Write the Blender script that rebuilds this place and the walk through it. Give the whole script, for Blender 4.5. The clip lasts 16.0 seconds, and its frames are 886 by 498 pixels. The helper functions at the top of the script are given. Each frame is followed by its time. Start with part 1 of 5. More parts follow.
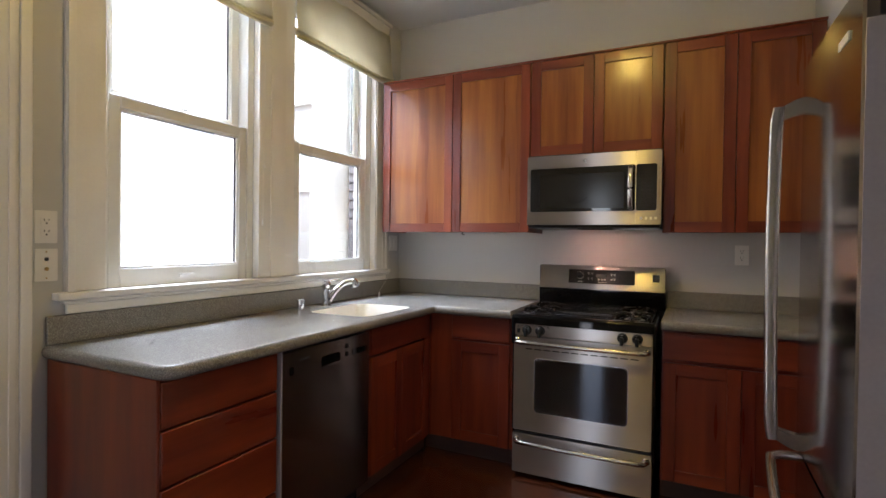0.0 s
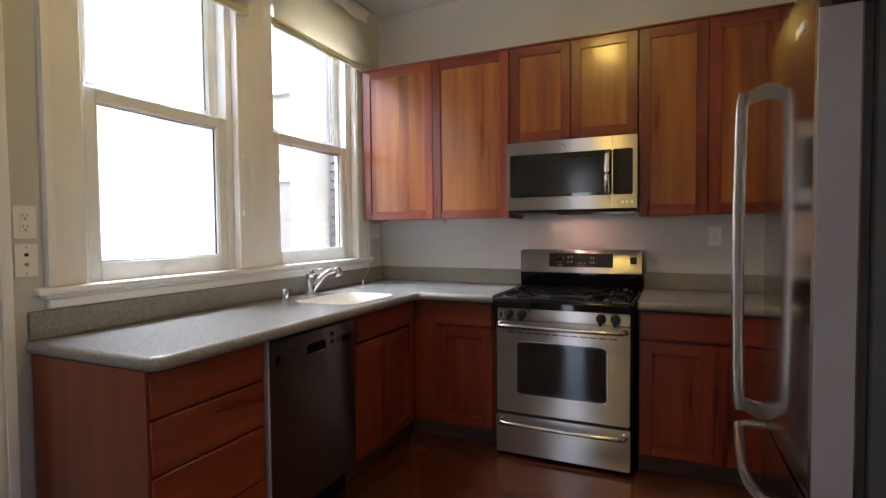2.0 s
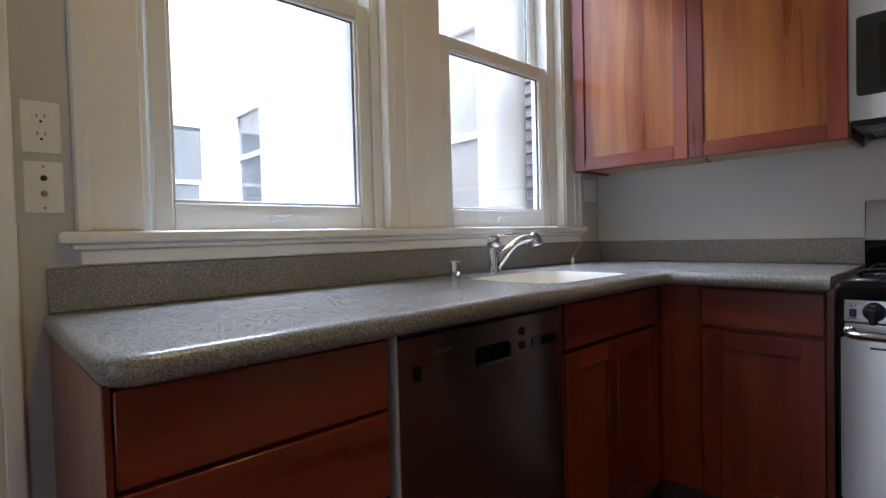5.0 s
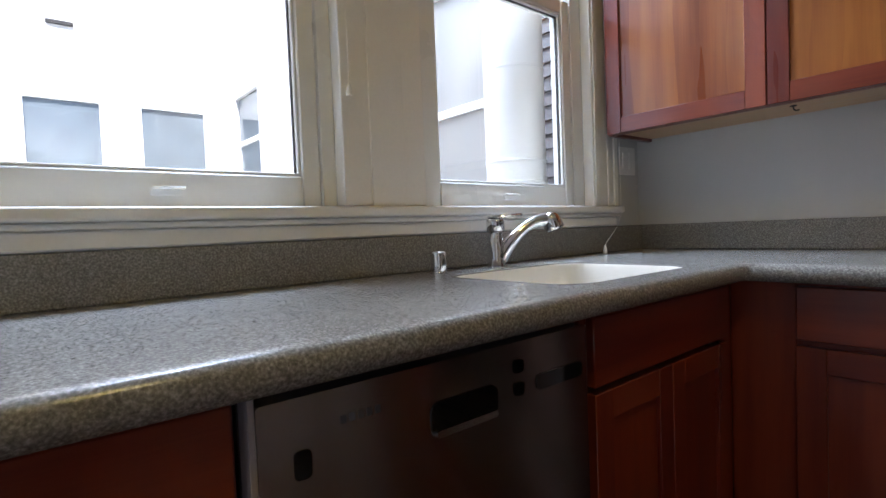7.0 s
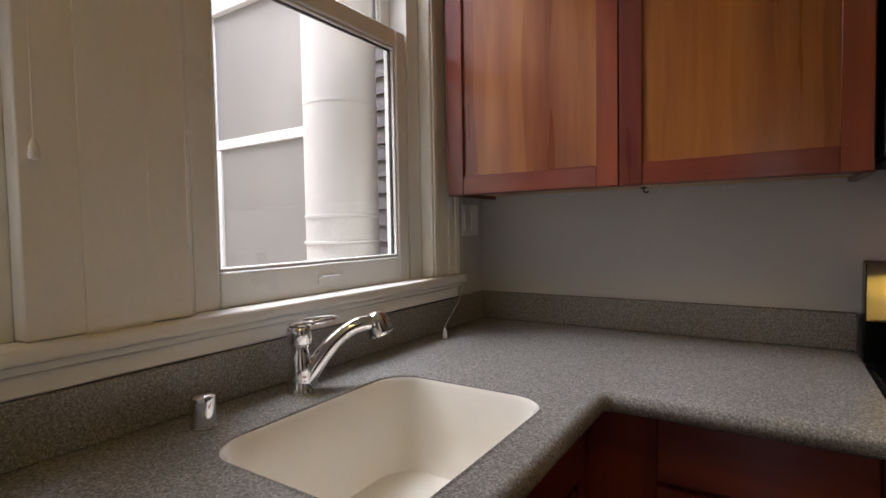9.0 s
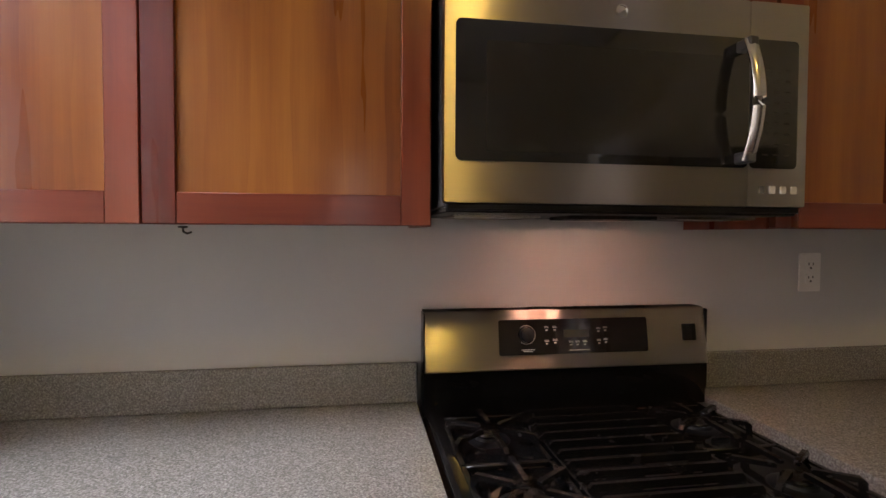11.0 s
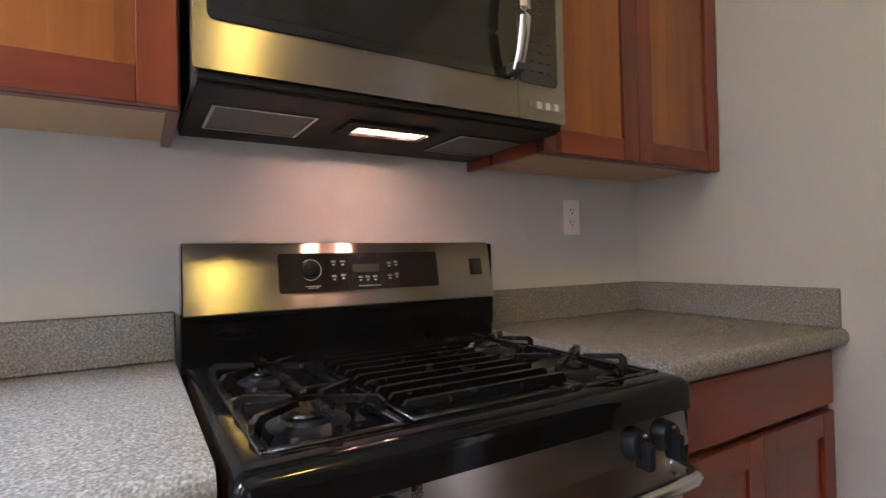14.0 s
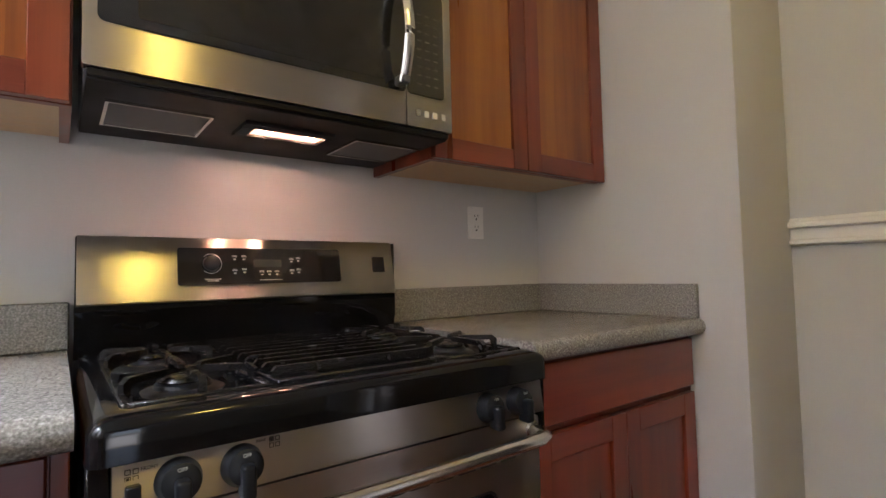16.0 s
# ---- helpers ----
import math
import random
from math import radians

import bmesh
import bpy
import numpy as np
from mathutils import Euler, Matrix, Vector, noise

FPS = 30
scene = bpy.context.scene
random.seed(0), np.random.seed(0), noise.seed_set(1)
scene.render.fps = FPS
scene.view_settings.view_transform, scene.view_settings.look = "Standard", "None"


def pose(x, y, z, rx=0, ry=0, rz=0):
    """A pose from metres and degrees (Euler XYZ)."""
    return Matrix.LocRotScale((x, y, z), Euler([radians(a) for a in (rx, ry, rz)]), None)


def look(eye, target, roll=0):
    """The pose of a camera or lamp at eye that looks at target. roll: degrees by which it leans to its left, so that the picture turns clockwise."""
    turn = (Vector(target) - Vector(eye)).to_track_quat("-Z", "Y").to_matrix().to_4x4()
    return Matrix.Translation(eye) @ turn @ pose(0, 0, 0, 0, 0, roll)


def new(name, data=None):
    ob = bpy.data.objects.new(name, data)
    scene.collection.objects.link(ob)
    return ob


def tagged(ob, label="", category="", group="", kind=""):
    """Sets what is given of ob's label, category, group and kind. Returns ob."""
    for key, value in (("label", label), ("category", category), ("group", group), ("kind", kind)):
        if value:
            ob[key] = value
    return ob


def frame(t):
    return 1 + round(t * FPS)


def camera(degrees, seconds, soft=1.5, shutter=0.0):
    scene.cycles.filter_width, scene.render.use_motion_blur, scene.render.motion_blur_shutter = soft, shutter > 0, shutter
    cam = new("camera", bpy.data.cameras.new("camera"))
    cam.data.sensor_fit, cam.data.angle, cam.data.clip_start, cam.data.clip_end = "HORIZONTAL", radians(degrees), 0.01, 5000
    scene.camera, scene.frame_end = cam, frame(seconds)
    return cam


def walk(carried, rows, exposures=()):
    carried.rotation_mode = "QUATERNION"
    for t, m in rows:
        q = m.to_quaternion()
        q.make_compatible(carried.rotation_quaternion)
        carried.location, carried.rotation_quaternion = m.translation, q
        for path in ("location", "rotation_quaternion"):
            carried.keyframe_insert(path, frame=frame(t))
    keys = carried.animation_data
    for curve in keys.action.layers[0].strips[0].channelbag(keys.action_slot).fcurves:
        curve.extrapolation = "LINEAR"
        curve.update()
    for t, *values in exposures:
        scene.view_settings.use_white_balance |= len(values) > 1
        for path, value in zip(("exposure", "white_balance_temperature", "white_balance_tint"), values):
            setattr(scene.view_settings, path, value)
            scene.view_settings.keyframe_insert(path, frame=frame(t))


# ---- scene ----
cam = camera(82.1, 16.0)
PATH = [
    (0, (2.031, -3.386, 1.291), (1.155, -1.588, 1.267), 0.7),
    (0.5, (2.046, -3.406, 1.285), (1.235, -1.579, 1.252), 0.5),
    (1, (2.063, -3.418, 1.285), (1.235, -1.597, 1.242), 0.1),
    (1.5, (2.063, -3.425, 1.287), (1.24, -1.603, 1.23), -0.3),
    (2, (2.054, -3.418, 1.29), (1.238, -1.594, 1.216), -0.5),
    (2.5, (2.018, -3.352, 1.264), (1.142, -1.556, 1.187), -0.8),
    (3, (1.935, -3.232, 1.216), (0.894, -1.527, 1.108), -0.8),
    (3.5, (1.817, -3.092, 1.18), (0.6, -1.509, 1.072), -1.3),
    (4, (1.701, -2.916, 1.145), (0.42, -1.382, 1.062), -2.6),
    (4.5, (1.58, -2.698, 1.118), (0.193, -1.257, 1.072), -1.7),
    (5, (1.441, -2.529, 1.065), (-0.015, -1.159, 1.014), -1.5),
    (5.2, (1.381, -2.468, 1.036), (-0.09, -1.113, 0.998), -1.6),
    (7.3, (1.115, -2.017, 1.03), (-0.423, -0.742, 0.949), -2.3),
    (7.5, (1.093, -1.981, 1.075), (-0.399, -0.652, 0.996), -2.5),
    (8, (1.091, -1.862, 1.155), (-0.311, -0.437, 1.089), -1.8),
    (8.5, (1.046, -1.789, 1.208), (-0.27, -0.285, 1.138), -1.2),
    (9, (0.948, -1.724, 1.259), (-0.143, -0.05, 1.176), -1.0),
    (9.5, (0.874, -1.663, 1.286), (0.126, 0.19, 1.204), -1.5),
    (10, (0.892, -1.555, 1.318), (0.56, 0.416, 1.242), -0.7),
    (10.2, (0.908, -1.498, 1.342), (0.734, 0.494, 1.271), -0.3),
    (12.3, (1.079, -1.158, 1.351), (1.934, 0.65, 1.333), 0.0),
    (12.5, (1.072, -1.151, 1.337), (2.007, 0.617, 1.327), -0.0),
    (13, (1.061, -1.16, 1.286), (2.114, 0.541, 1.289), -0.7),
    (13.5, (1.066, -1.186, 1.207), (2.114, 0.518, 1.229), -1.1),
    (14, (1.065, -1.221, 1.119), (2.097, 0.493, 1.149), -1.2),
    (14.5, (1.057, -1.255, 1.049), (2.062, 0.473, 1.103), -0.5),
    (15, (1.059, -1.281, 1.009), (2.04, 0.46, 1.088), 0.0),
    (15.5, (1.06, -1.311, 1.003), (2.073, 0.412, 1.09), -0.0),
    (16, (1.115, -1.372, 1.058), (2.318, 0.223, 1.159), -1.2),
]
EXPOSURES = [
    (0, 1.76, 6150, 18), (2.5, 1.76, 6100, 18), (4, 1.62, 5850, 17), (5, 1.38, 5650, 18), (7.5, 1.2, 5700, 16), (8, 0.88, 6050, 18), (8.5, 0.58, 6750, 21),
    (9, 0.63, 6900, 23), (9.5, 0.80, 7150, 24), (10, 0.86, 7350, 25), (12.5, 2.17, 5950, 20), (14.5, 2.17, 6150, 19), (16, 2.24, 6250, 17),
]
walk(cam, [(t, look(eye, target, roll)) for t, eye, target, roll in PATH], EXPOSURES)

# ---- world and light ----
world = bpy.data.worlds.new("world")
world.use_nodes = True
scene.world = world
sky = world.node_tree.nodes.new("ShaderNodeTexSky")
sky.sky_type, sky.sun_disc = "NISHITA", False
sky.sun_elevation, sky.sun_rotation = radians(52), radians(250)
sky.air_density, sky.dust_density, sky.ozone_density = 1.0, 2.5, 1.0
world.node_tree.links.new(sky.outputs[0], world.node_tree.nodes["Background"].inputs[0])
world.node_tree.nodes["Background"].inputs[1].default_value = 0.15
sun = new("sun", bpy.data.lights.new("sun", "SUN"))
sun.data.energy, sun.data.angle, sun.data.color = 5.0, radians(4), (1.0, 0.96, 0.9)
sun.matrix_world = look((0, 0, 0), (-0.59, 0.2, -0.78))

# daylight standing in the back doorway
dl = bpy.data.lights.new("doorway_daylight", "AREA")
dl.shape, dl.size, dl.size_y, dl.energy, dl.color = "RECTANGLE", 0.25, 2.06, 0.8, (0.82, 0.92, 1.0)
new("doorway_daylight", dl).matrix_world = pose(0.905, -4.78, 1.05, 90, 0, 0)

# fill lamp added in an assumed, unseen side opening to brighten the window casing
sl = bpy.data.lights.new("side_fill", "AREA")
sl.shape, sl.size, sl.size_y, sl.energy, sl.color = "RECTANGLE", 0.68, 2.06, 1.2, (0.93, 0.96, 1.0)
new("side_fill", sl).matrix_world = look((3.05, -3.40, 1.05), (0.0, -3.40, 1.05))

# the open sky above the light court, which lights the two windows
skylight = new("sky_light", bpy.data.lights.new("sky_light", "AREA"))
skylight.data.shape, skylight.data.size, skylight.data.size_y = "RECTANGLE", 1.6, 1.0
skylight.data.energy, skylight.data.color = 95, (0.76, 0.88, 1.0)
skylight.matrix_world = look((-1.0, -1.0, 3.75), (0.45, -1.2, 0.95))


# ---- materials ----
def material(name, color, rough=0.5, metal=0.0, vary=0.12, scale=6.0, bump=0.0, fine=120.0, spec=0.5, coat=0.0, stretch=(1, 1, 1)):
    m = bpy.data.materials.new(name)
    m.use_nodes = True
    nt, N, L = m.node_tree, m.node_tree.nodes, m.node_tree.links
    b = N["Principled BSDF"]
    co = N.new("ShaderNodeTexCoord")
    mp = N.new("ShaderNodeMapping")
    mp.inputs["Scale"].default_value = stretch
    L.new(co.outputs["Object"], mp.inputs[0])
    n1, n2 = N.new("ShaderNodeTexNoise"), N.new("ShaderNodeTexNoise")
    n1.inputs["Scale"].default_value, n2.inputs["Scale"].default_value = scale, fine
    n1.inputs["Detail"].default_value, n2.inputs["Detail"].default_value = 4, 3
    L.new(mp.outputs[0], n1.inputs["Vector"])
    L.new(mp.outputs[0], n2.inputs["Vector"])
    add = N.new("ShaderNodeMath")
    add.operation = "ADD"
    L.new(n1.outputs[0], add.inputs[0])
    L.new(n2.outputs[0], add.inputs[1])
    ramp = N.new("ShaderNodeMapRange")
    ramp.inputs[1].default_value, ramp.inputs[2].default_value = 0.6, 1.4
    ramp.inputs[3].default_value, ramp.inputs[4].default_value = 1 - vary, 1 + vary
    L.new(add.outputs[0], ramp.inputs[0])
    mul = N.new("ShaderNodeVectorMath")
    mul.operation = "SCALE"
    mul.inputs[0].default_value = color
    L.new(ramp.outputs[0], mul.inputs["Scale"])
    L.new(mul.outputs[0], b.inputs["Base Color"])
    r2 = N.new("ShaderNodeMapRange")
    r2.inputs[1].default_value, r2.inputs[2].default_value = 0.3, 0.7
    r2.inputs[3].default_value, r2.inputs[4].default_value = rough * 0.85, min(1, rough * 1.18)
    L.new(n1.outputs[0], r2.inputs[0])
    L.new(r2.outputs[0], b.inputs["Roughness"])
    b.inputs["Metallic"].default_value = metal
    b.inputs["Specular IOR Level"].default_value = spec
    b.inputs["Coat Weight"].default_value = coat
    if bump:
        bp = N.new("ShaderNodeBump")
        bp.inputs["Strength"].default_value, bp.inputs["Distance"].default_value = bump, 0.002
        L.new(n2.outputs[0], bp.inputs["Height"])
        L.new(bp.outputs[0], b.inputs["Normal"])
    return m


def node(N, kind, **values):
    n = N.new(kind)
    for k, v in values.items():
        n.inputs[int(k[1:])].default_value = v
    return n


def cherry(name, dark, light, strip, upright=True, rough=0.32, boards=0.26):
    """Stained cherry: boards of differing tone glued side by side, with fine grain along them."""
    m = bpy.data.materials.new(name)
    m.use_nodes = True
    N, L = m.node_tree.nodes, m.node_tree.links
    b = N["Principled BSDF"]
    co, sep = N.new("ShaderNodeTexCoord"), N.new("ShaderNodeSeparateXYZ")
    L.new(co.outputs["Object"], sep.inputs[0])
    across = N.new("ShaderNodeMath")
    across.operation = "ADD"
    L.new(sep.outputs[0], across.inputs[0])
    L.new(sep.outputs[1], across.inputs[1])
    u, v = (across.outputs[0], sep.outputs[2]) if upright else (sep.outputs[2], across.outputs[0])
    info = N.new("ShaderNodeObjectInfo")

    def stretched(su, sv, detail, rnd):
        comb = N.new("ShaderNodeCombineXYZ")
        for out, s, k in ((u, su, 0), (v, sv, 1), (info.outputs["Random"], rnd, 2)):
            q = node(N, "ShaderNodeMath", _1=s)
            q.operation = "MULTIPLY"
            L.new(out, q.inputs[0])
            L.new(q.outputs[0], comb.inputs[k])
        t = N.new("ShaderNodeTexNoise")
        t.inputs["Scale"].default_value, t.inputs["Detail"].default_value = 1.0, detail
        L.new(comb.outputs[0], t.inputs["Vector"])
        return t.outputs[0]

    wob = stretched(5, 1.3, 2, 9)
    fig = stretched(15, 1.2, 3, 7)
    fine = stretched(330, 7, 3, 5)
    s1 = node(N, "ShaderNodeMath", _1=1 / strip)
    s1.operation = "MULTIPLY"
    L.new(u, s1.inputs[0])
    s2 = node(N, "ShaderNodeMath", _1=1.1)
    s2.operation = "MULTIPLY_ADD"
    L.new(wob, s2.inputs[0])
    L.new(s1.outputs[0], s2.inputs[2])
    s3 = node(N, "ShaderNodeMath", _1=13.7)
    s3.operation = "MULTIPLY_ADD"
    L.new(info.outputs["Random"], s3.inputs[0])
    L.new(s2.outputs[0], s3.inputs[2])
    fl = N.new("ShaderNodeMath")
    fl.operation = "FLOOR"
    L.new(s3.outputs[0], fl.inputs[0])
    wn = N.new("ShaderNodeTexWhiteNoise")
    wn.noise_dimensions = "1D"
    L.new(fl.outputs[0], wn.inputs["W"])
    mix1 = node(N, "ShaderNodeMath", _1=boards)
    mix1.operation = "MULTIPLY"
    L.new(wn.outputs[0], mix1.inputs[0])
    mix2 = node(N, "ShaderNodeMath", _1=0.9)
    mix2.operation = "MULTIPLY_ADD"
    L.new(fig, mix2.inputs[0])
    L.new(mix1.outputs[0], mix2.inputs[2])
    mix3 = node(N, "ShaderNodeMath", _1=0.14)
    mix3.operation = "MULTIPLY_ADD"
    L.new(fine, mix3.inputs[0])
    L.new(mix2.outputs[0], mix3.inputs[2])
    tone = node(N, "ShaderNodeMath", _1=0.22)
    tone.operation = "MULTIPLY_ADD"
    L.new(info.outputs["Random"], tone.inputs[0])
    L.new(mix3.outputs[0], tone.inputs[2])
    rng = node(N, "ShaderNodeMapRange", _1=0.47, _2=1.06, _3=0.0, _4=1.0)
    L.new(tone.outputs[0], rng.inputs[0])
    mc = N.new("ShaderNodeMix")
    mc.data_type = "RGBA"
    mc.inputs["A"].default_value, mc.inputs["B"].default_value = (*dark, 1), (*light, 1)
    mc.inputs[6].default_value, mc.inputs[7].default_value = (*dark, 1), (*light, 1)
    L.new(rng.outputs[0], mc.inputs[0])
    L.new(mc.outputs[2], b.inputs["Base Color"])
    rr = node(N, "ShaderNodeMapRange", _1=0.3, _2=0.7, _3=rough * 0.85, _4=rough * 1.2)
    L.new(fig, rr.inputs[0])
    L.new(rr.outputs[0], b.inputs["Roughness"])
    b.inputs["Specular IOR Level"].default_value = 0.45
    b.inputs["Coat Weight"].default_value, b.inputs["Coat Roughness"].default_value = 0.45, 0.15
    bp = N.new("ShaderNodeBump")
    bp.inputs["Strength"].default_value, bp.inputs["Distance"].default_value = 0.08, 0.001
    L.new(fine, bp.inputs["Height"])
    L.new(bp.outputs[0], b.inputs["Normal"])
    return m


def brushed(name, color, rough=0.34, aniso=0.95, upright=False):
    """Brushed stainless steel; the brushing runs level, or upright."""
    m = bpy.data.materials.new(name)
    m.use_nodes = True
    N, L = m.node_tree.nodes, m.node_tree.links
    b = N["Principled BSDF"]
    co, mp = N.new("ShaderNodeTexCoord"), N.new("ShaderNodeMapping")
    mp.inputs["Scale"].default_value = (1200, 1200, 3) if upright else (3, 3, 1200)
    L.new(co.outputs["Object"], mp.inputs[0])
    n1 = N.new("ShaderNodeTexNoise")
    n1.inputs["Scale"].default_value, n1.inputs["Detail"].default_value = 1, 3
    L.new(mp.outputs[0], n1.inputs["Vector"])
    n2 = N.new("ShaderNodeTexNoise")
    n2.inputs["Scale"].default_value, n2.inputs["Detail"].default_value = 7, 5
    L.new(co.outputs["Object"], n2.inputs["Vector"])
    add = N.new("ShaderNodeMath")
    L.new(n1.outputs[0], add.inputs[0])
    L.new(n2.outputs[0], add.inputs[1])
    rr = node(N, "ShaderNodeMapRange", _1=0.6, _2=1.4, _3=rough * 0.93, _4=rough * 1.08)
    L.new(add.outputs[0], rr.inputs[0])
    L.new(rr.outputs[0], b.inputs["Roughness"])
    cc = node(N, "ShaderNodeMapRange", _1=0.6, _2=1.4, _3=0.96, _4=1.04)
    L.new(add.outputs[0], cc.inputs[0])
    sc = N.new("ShaderNodeVectorMath")
    sc.operation = "SCALE"
    sc.inputs[0].default_value = color
    L.new(cc.outputs[0], sc.inputs["Scale"])
    L.new(sc.outputs[0], b.inputs["Base Color"])
    b.inputs["Metallic"].default_value = 1
    b.inputs["Anisotropic"].default_value = aniso
    tan = N.new("ShaderNodeCombineXYZ")
    tan.inputs[2].default_value = 1.0
    L.new(tan.outputs[0], b.inputs["Tangent"])
    return m


def speckled(name, rough=0.24):
    """Grey solid-surface counter with fine light and dark flecks."""
    m = bpy.data.materials.new(name)
    m.use_nodes = True
    N, L = m.node_tree.nodes, m.node_tree.links
    b = N["Principled BSDF"]
    co = N.new("ShaderNodeTexCoord")
    n1 = N.new("ShaderNodeTexNoise")
    n1.inputs["Scale"].default_value, n1.inputs["Detail"].default_value = 260, 2
    v1 = N.new("ShaderNodeTexVoronoi")
    v1.inputs["Scale"].default_value = 300
    n3 = N.new("ShaderNodeTexNoise")
    n3.inputs["Scale"].default_value, n3.inputs["Detail"].default_value = 5, 4
    for n in (n1, v1, n3):
        L.new(co.outputs["Object"], n.inputs["Vector"])
    ramp = N.new("ShaderNodeValToRGB")
    e = ramp.color_ramp.elements
    e[0].position, e[0].color = 0.30, (0.150, 0.142, 0.128, 1)
    e[1].position, e[1].color = 0.72, (0.385, 0.372, 0.345, 1)
    mid = ramp.color_ramp.elements.new(0.5)
    mid.color = (0.238, 0.227, 0.205, 1)
    L.new(n1.outputs[0], ramp.inputs[0])
    mx = N.new("ShaderNodeMix")
    mx.data_type, mx.blend_type = "RGBA", "OVERLAY"
    mx.inputs[0].default_value = 0.22
    L.new(ramp.outputs[0], mx.inputs[6])
    bw = N.new("ShaderNodeRGBToBW")
    L.new(v1.outputs["Color"], bw.inputs[0])
    L.new(bw.outputs[0], mx.inputs[7])
    L.new(mx.outputs[2], b.inputs["Base Color"])
    rr = node(N, "ShaderNodeMapRange", _1=0.3, _2=0.7, _3=rough * 0.93, _4=rough * 1.07)
    L.new(n3.outputs[0], rr.inputs[0])
    L.new(rr.outputs[0], b.inputs["Roughness"])
    return m


def glowing(name, color, strength):
    m = bpy.data.materials.new(name)
    m.use_nodes = True
    b = m.node_tree.nodes["Principled BSDF"]
    b.inputs["Base Color"].default_value = (*color, 1)
    b.inputs["Emission Color"].default_value = (*color, 1)
    b.inputs["Emission Strength"].default_value = strength
    return m


def clear_glass(name, tint=(0.96, 0.985, 0.98)):
    m = bpy.data.materials.new(name)
    m.use_nodes = True
    b = m.node_tree.nodes["Principled BSDF"]
    b.inputs["Base Color"].default_value = (*tint, 1)
    b.inputs["Transmission Weight"].default_value = 1
    b.inputs["Roughness"].default_value = 0.0
    b.inputs["IOR"].default_value = 1.45
    return m


PAINT = material("wall_paint", (0.56, 0.55, 0.525), 0.55, vary=0.03, scale=1.5, bump=0.12, fine=260)
CEIL = material("ceiling_paint", (0.72, 0.70, 0.66), 0.8, vary=0.03, scale=1.2, bump=0.1, fine=200)
TRIM = material("trim_paint", (0.84, 0.81, 0.74), 0.35, vary=0.03, scale=3)
VINYL = material("sash_paint", (0.80, 0.79, 0.74), 0.3, vary=0.02, scale=4)
SHADE = material("shade_linen", (0.76, 0.70, 0.53), 0.9, vary=0.08, scale=9, bump=0.3, fine=500)
shade_nt = SHADE.node_tree
shade_mix, shade_tr = shade_nt.nodes.new("ShaderNodeMixShader"), shade_nt.nodes.new("ShaderNodeBsdfTranslucent")
shade_tr.inputs[0].default_value = (0.92, 0.86, 0.68, 1)
shade_mix.inputs[0].default_value = 0.16
shade_nt.links.new(shade_nt.nodes["Principled BSDF"].outputs[0], shade_mix.inputs[1])
shade_nt.links.new(shade_tr.outputs[0], shade_mix.inputs[2])
shade_nt.links.new(shade_mix.outputs[0], shade_nt.nodes["Material Output"].inputs[0])
COUNTER = speckled("counter_surface")
CHERRY = cherry("cherry_frame", (0.115, 0.015, 0.0065), (0.30, 0.060, 0.018), 0.3, boards=0.1)
CHERRY_H = cherry("cherry_rail", (0.115, 0.015, 0.0065), (0.30, 0.060, 0.018), 0.3, upright=False, boards=0.1)
PANEL = cherry("cherry_panel", (0.17, 0.036, 0.007), (0.42, 0.153, 0.025), 0.085, boards=0.18)
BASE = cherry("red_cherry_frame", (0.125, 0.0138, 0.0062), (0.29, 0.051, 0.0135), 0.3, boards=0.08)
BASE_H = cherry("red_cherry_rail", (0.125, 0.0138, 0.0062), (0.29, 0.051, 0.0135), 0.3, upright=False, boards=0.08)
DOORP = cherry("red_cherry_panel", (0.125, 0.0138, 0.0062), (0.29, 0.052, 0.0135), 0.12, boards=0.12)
UNDER = material("maple_underside", (0.55, 0.36, 0.20), 0.5, vary=0.1, scale=5, stretch=(1, 8, 1))
OAK = cherry("floor_wood", (0.05, 0.014, 0.007), (0.12, 0.036, 0.016), 0.4, rough=0.17)
TOE = material("toe_board", (0.085, 0.045, 0.034), 0.5, vary=0.25, scale=7, stretch=(1, 1, 4))
GAP = material("dark_gap", (0.02, 0.014, 0.012), 0.8)
STEEL = brushed("brushed_steel", (0.50, 0.47, 0.44), 0.30, 1.0)
STEEL_F = brushed("fridge_steel", (0.35, 0.305, 0.285), 0.13, 0.4)
GREYSIDE = material("grey_door_side", (0.36, 0.325, 0.335), 0.42, vary=0.06, scale=5)
STEEL_D = brushed("dishwasher_steel", (0.31, 0.28, 0.265), 0.22, 1.0)
BAR = material("satin_bar", (0.62, 0.60, 0.57), 0.22, 1.0, vary=0.03)
CHROME = material("chrome", (0.78, 0.78, 0.79), 0.07, 1.0, vary=0.02)
BLACK = material("black_enamel", (0.006, 0.006, 0.0065), 0.06, vary=0.15, spec=0.27)
IRON = material("cast_iron", (0.006, 0.0055, 0.0055), 0.24, vary=0.3, scale=30, bump=0.3, fine=300)
KNOB = material("black_plastic", (0.008, 0.009, 0.011), 0.33, vary=0.1, spec=0.35)
DGLASS = material("dark_glass", (0.012, 0.012, 0.013), 0.05, vary=0.05, spec=1.0)
MESHW = material("window_mesh", (0.020, 0.018, 0.016), 0.14, vary=0.1, fine=900, spec=0.6)
DGREY = material("dark_grey_metal", (0.06, 0.06, 0.062), 0.45, vary=0.15, scale=12)
FILTER = material("filter_mesh", (0.09, 0.085, 0.08), 0.35, 0.8, vary=0.35, fine=600, bump=0.4)
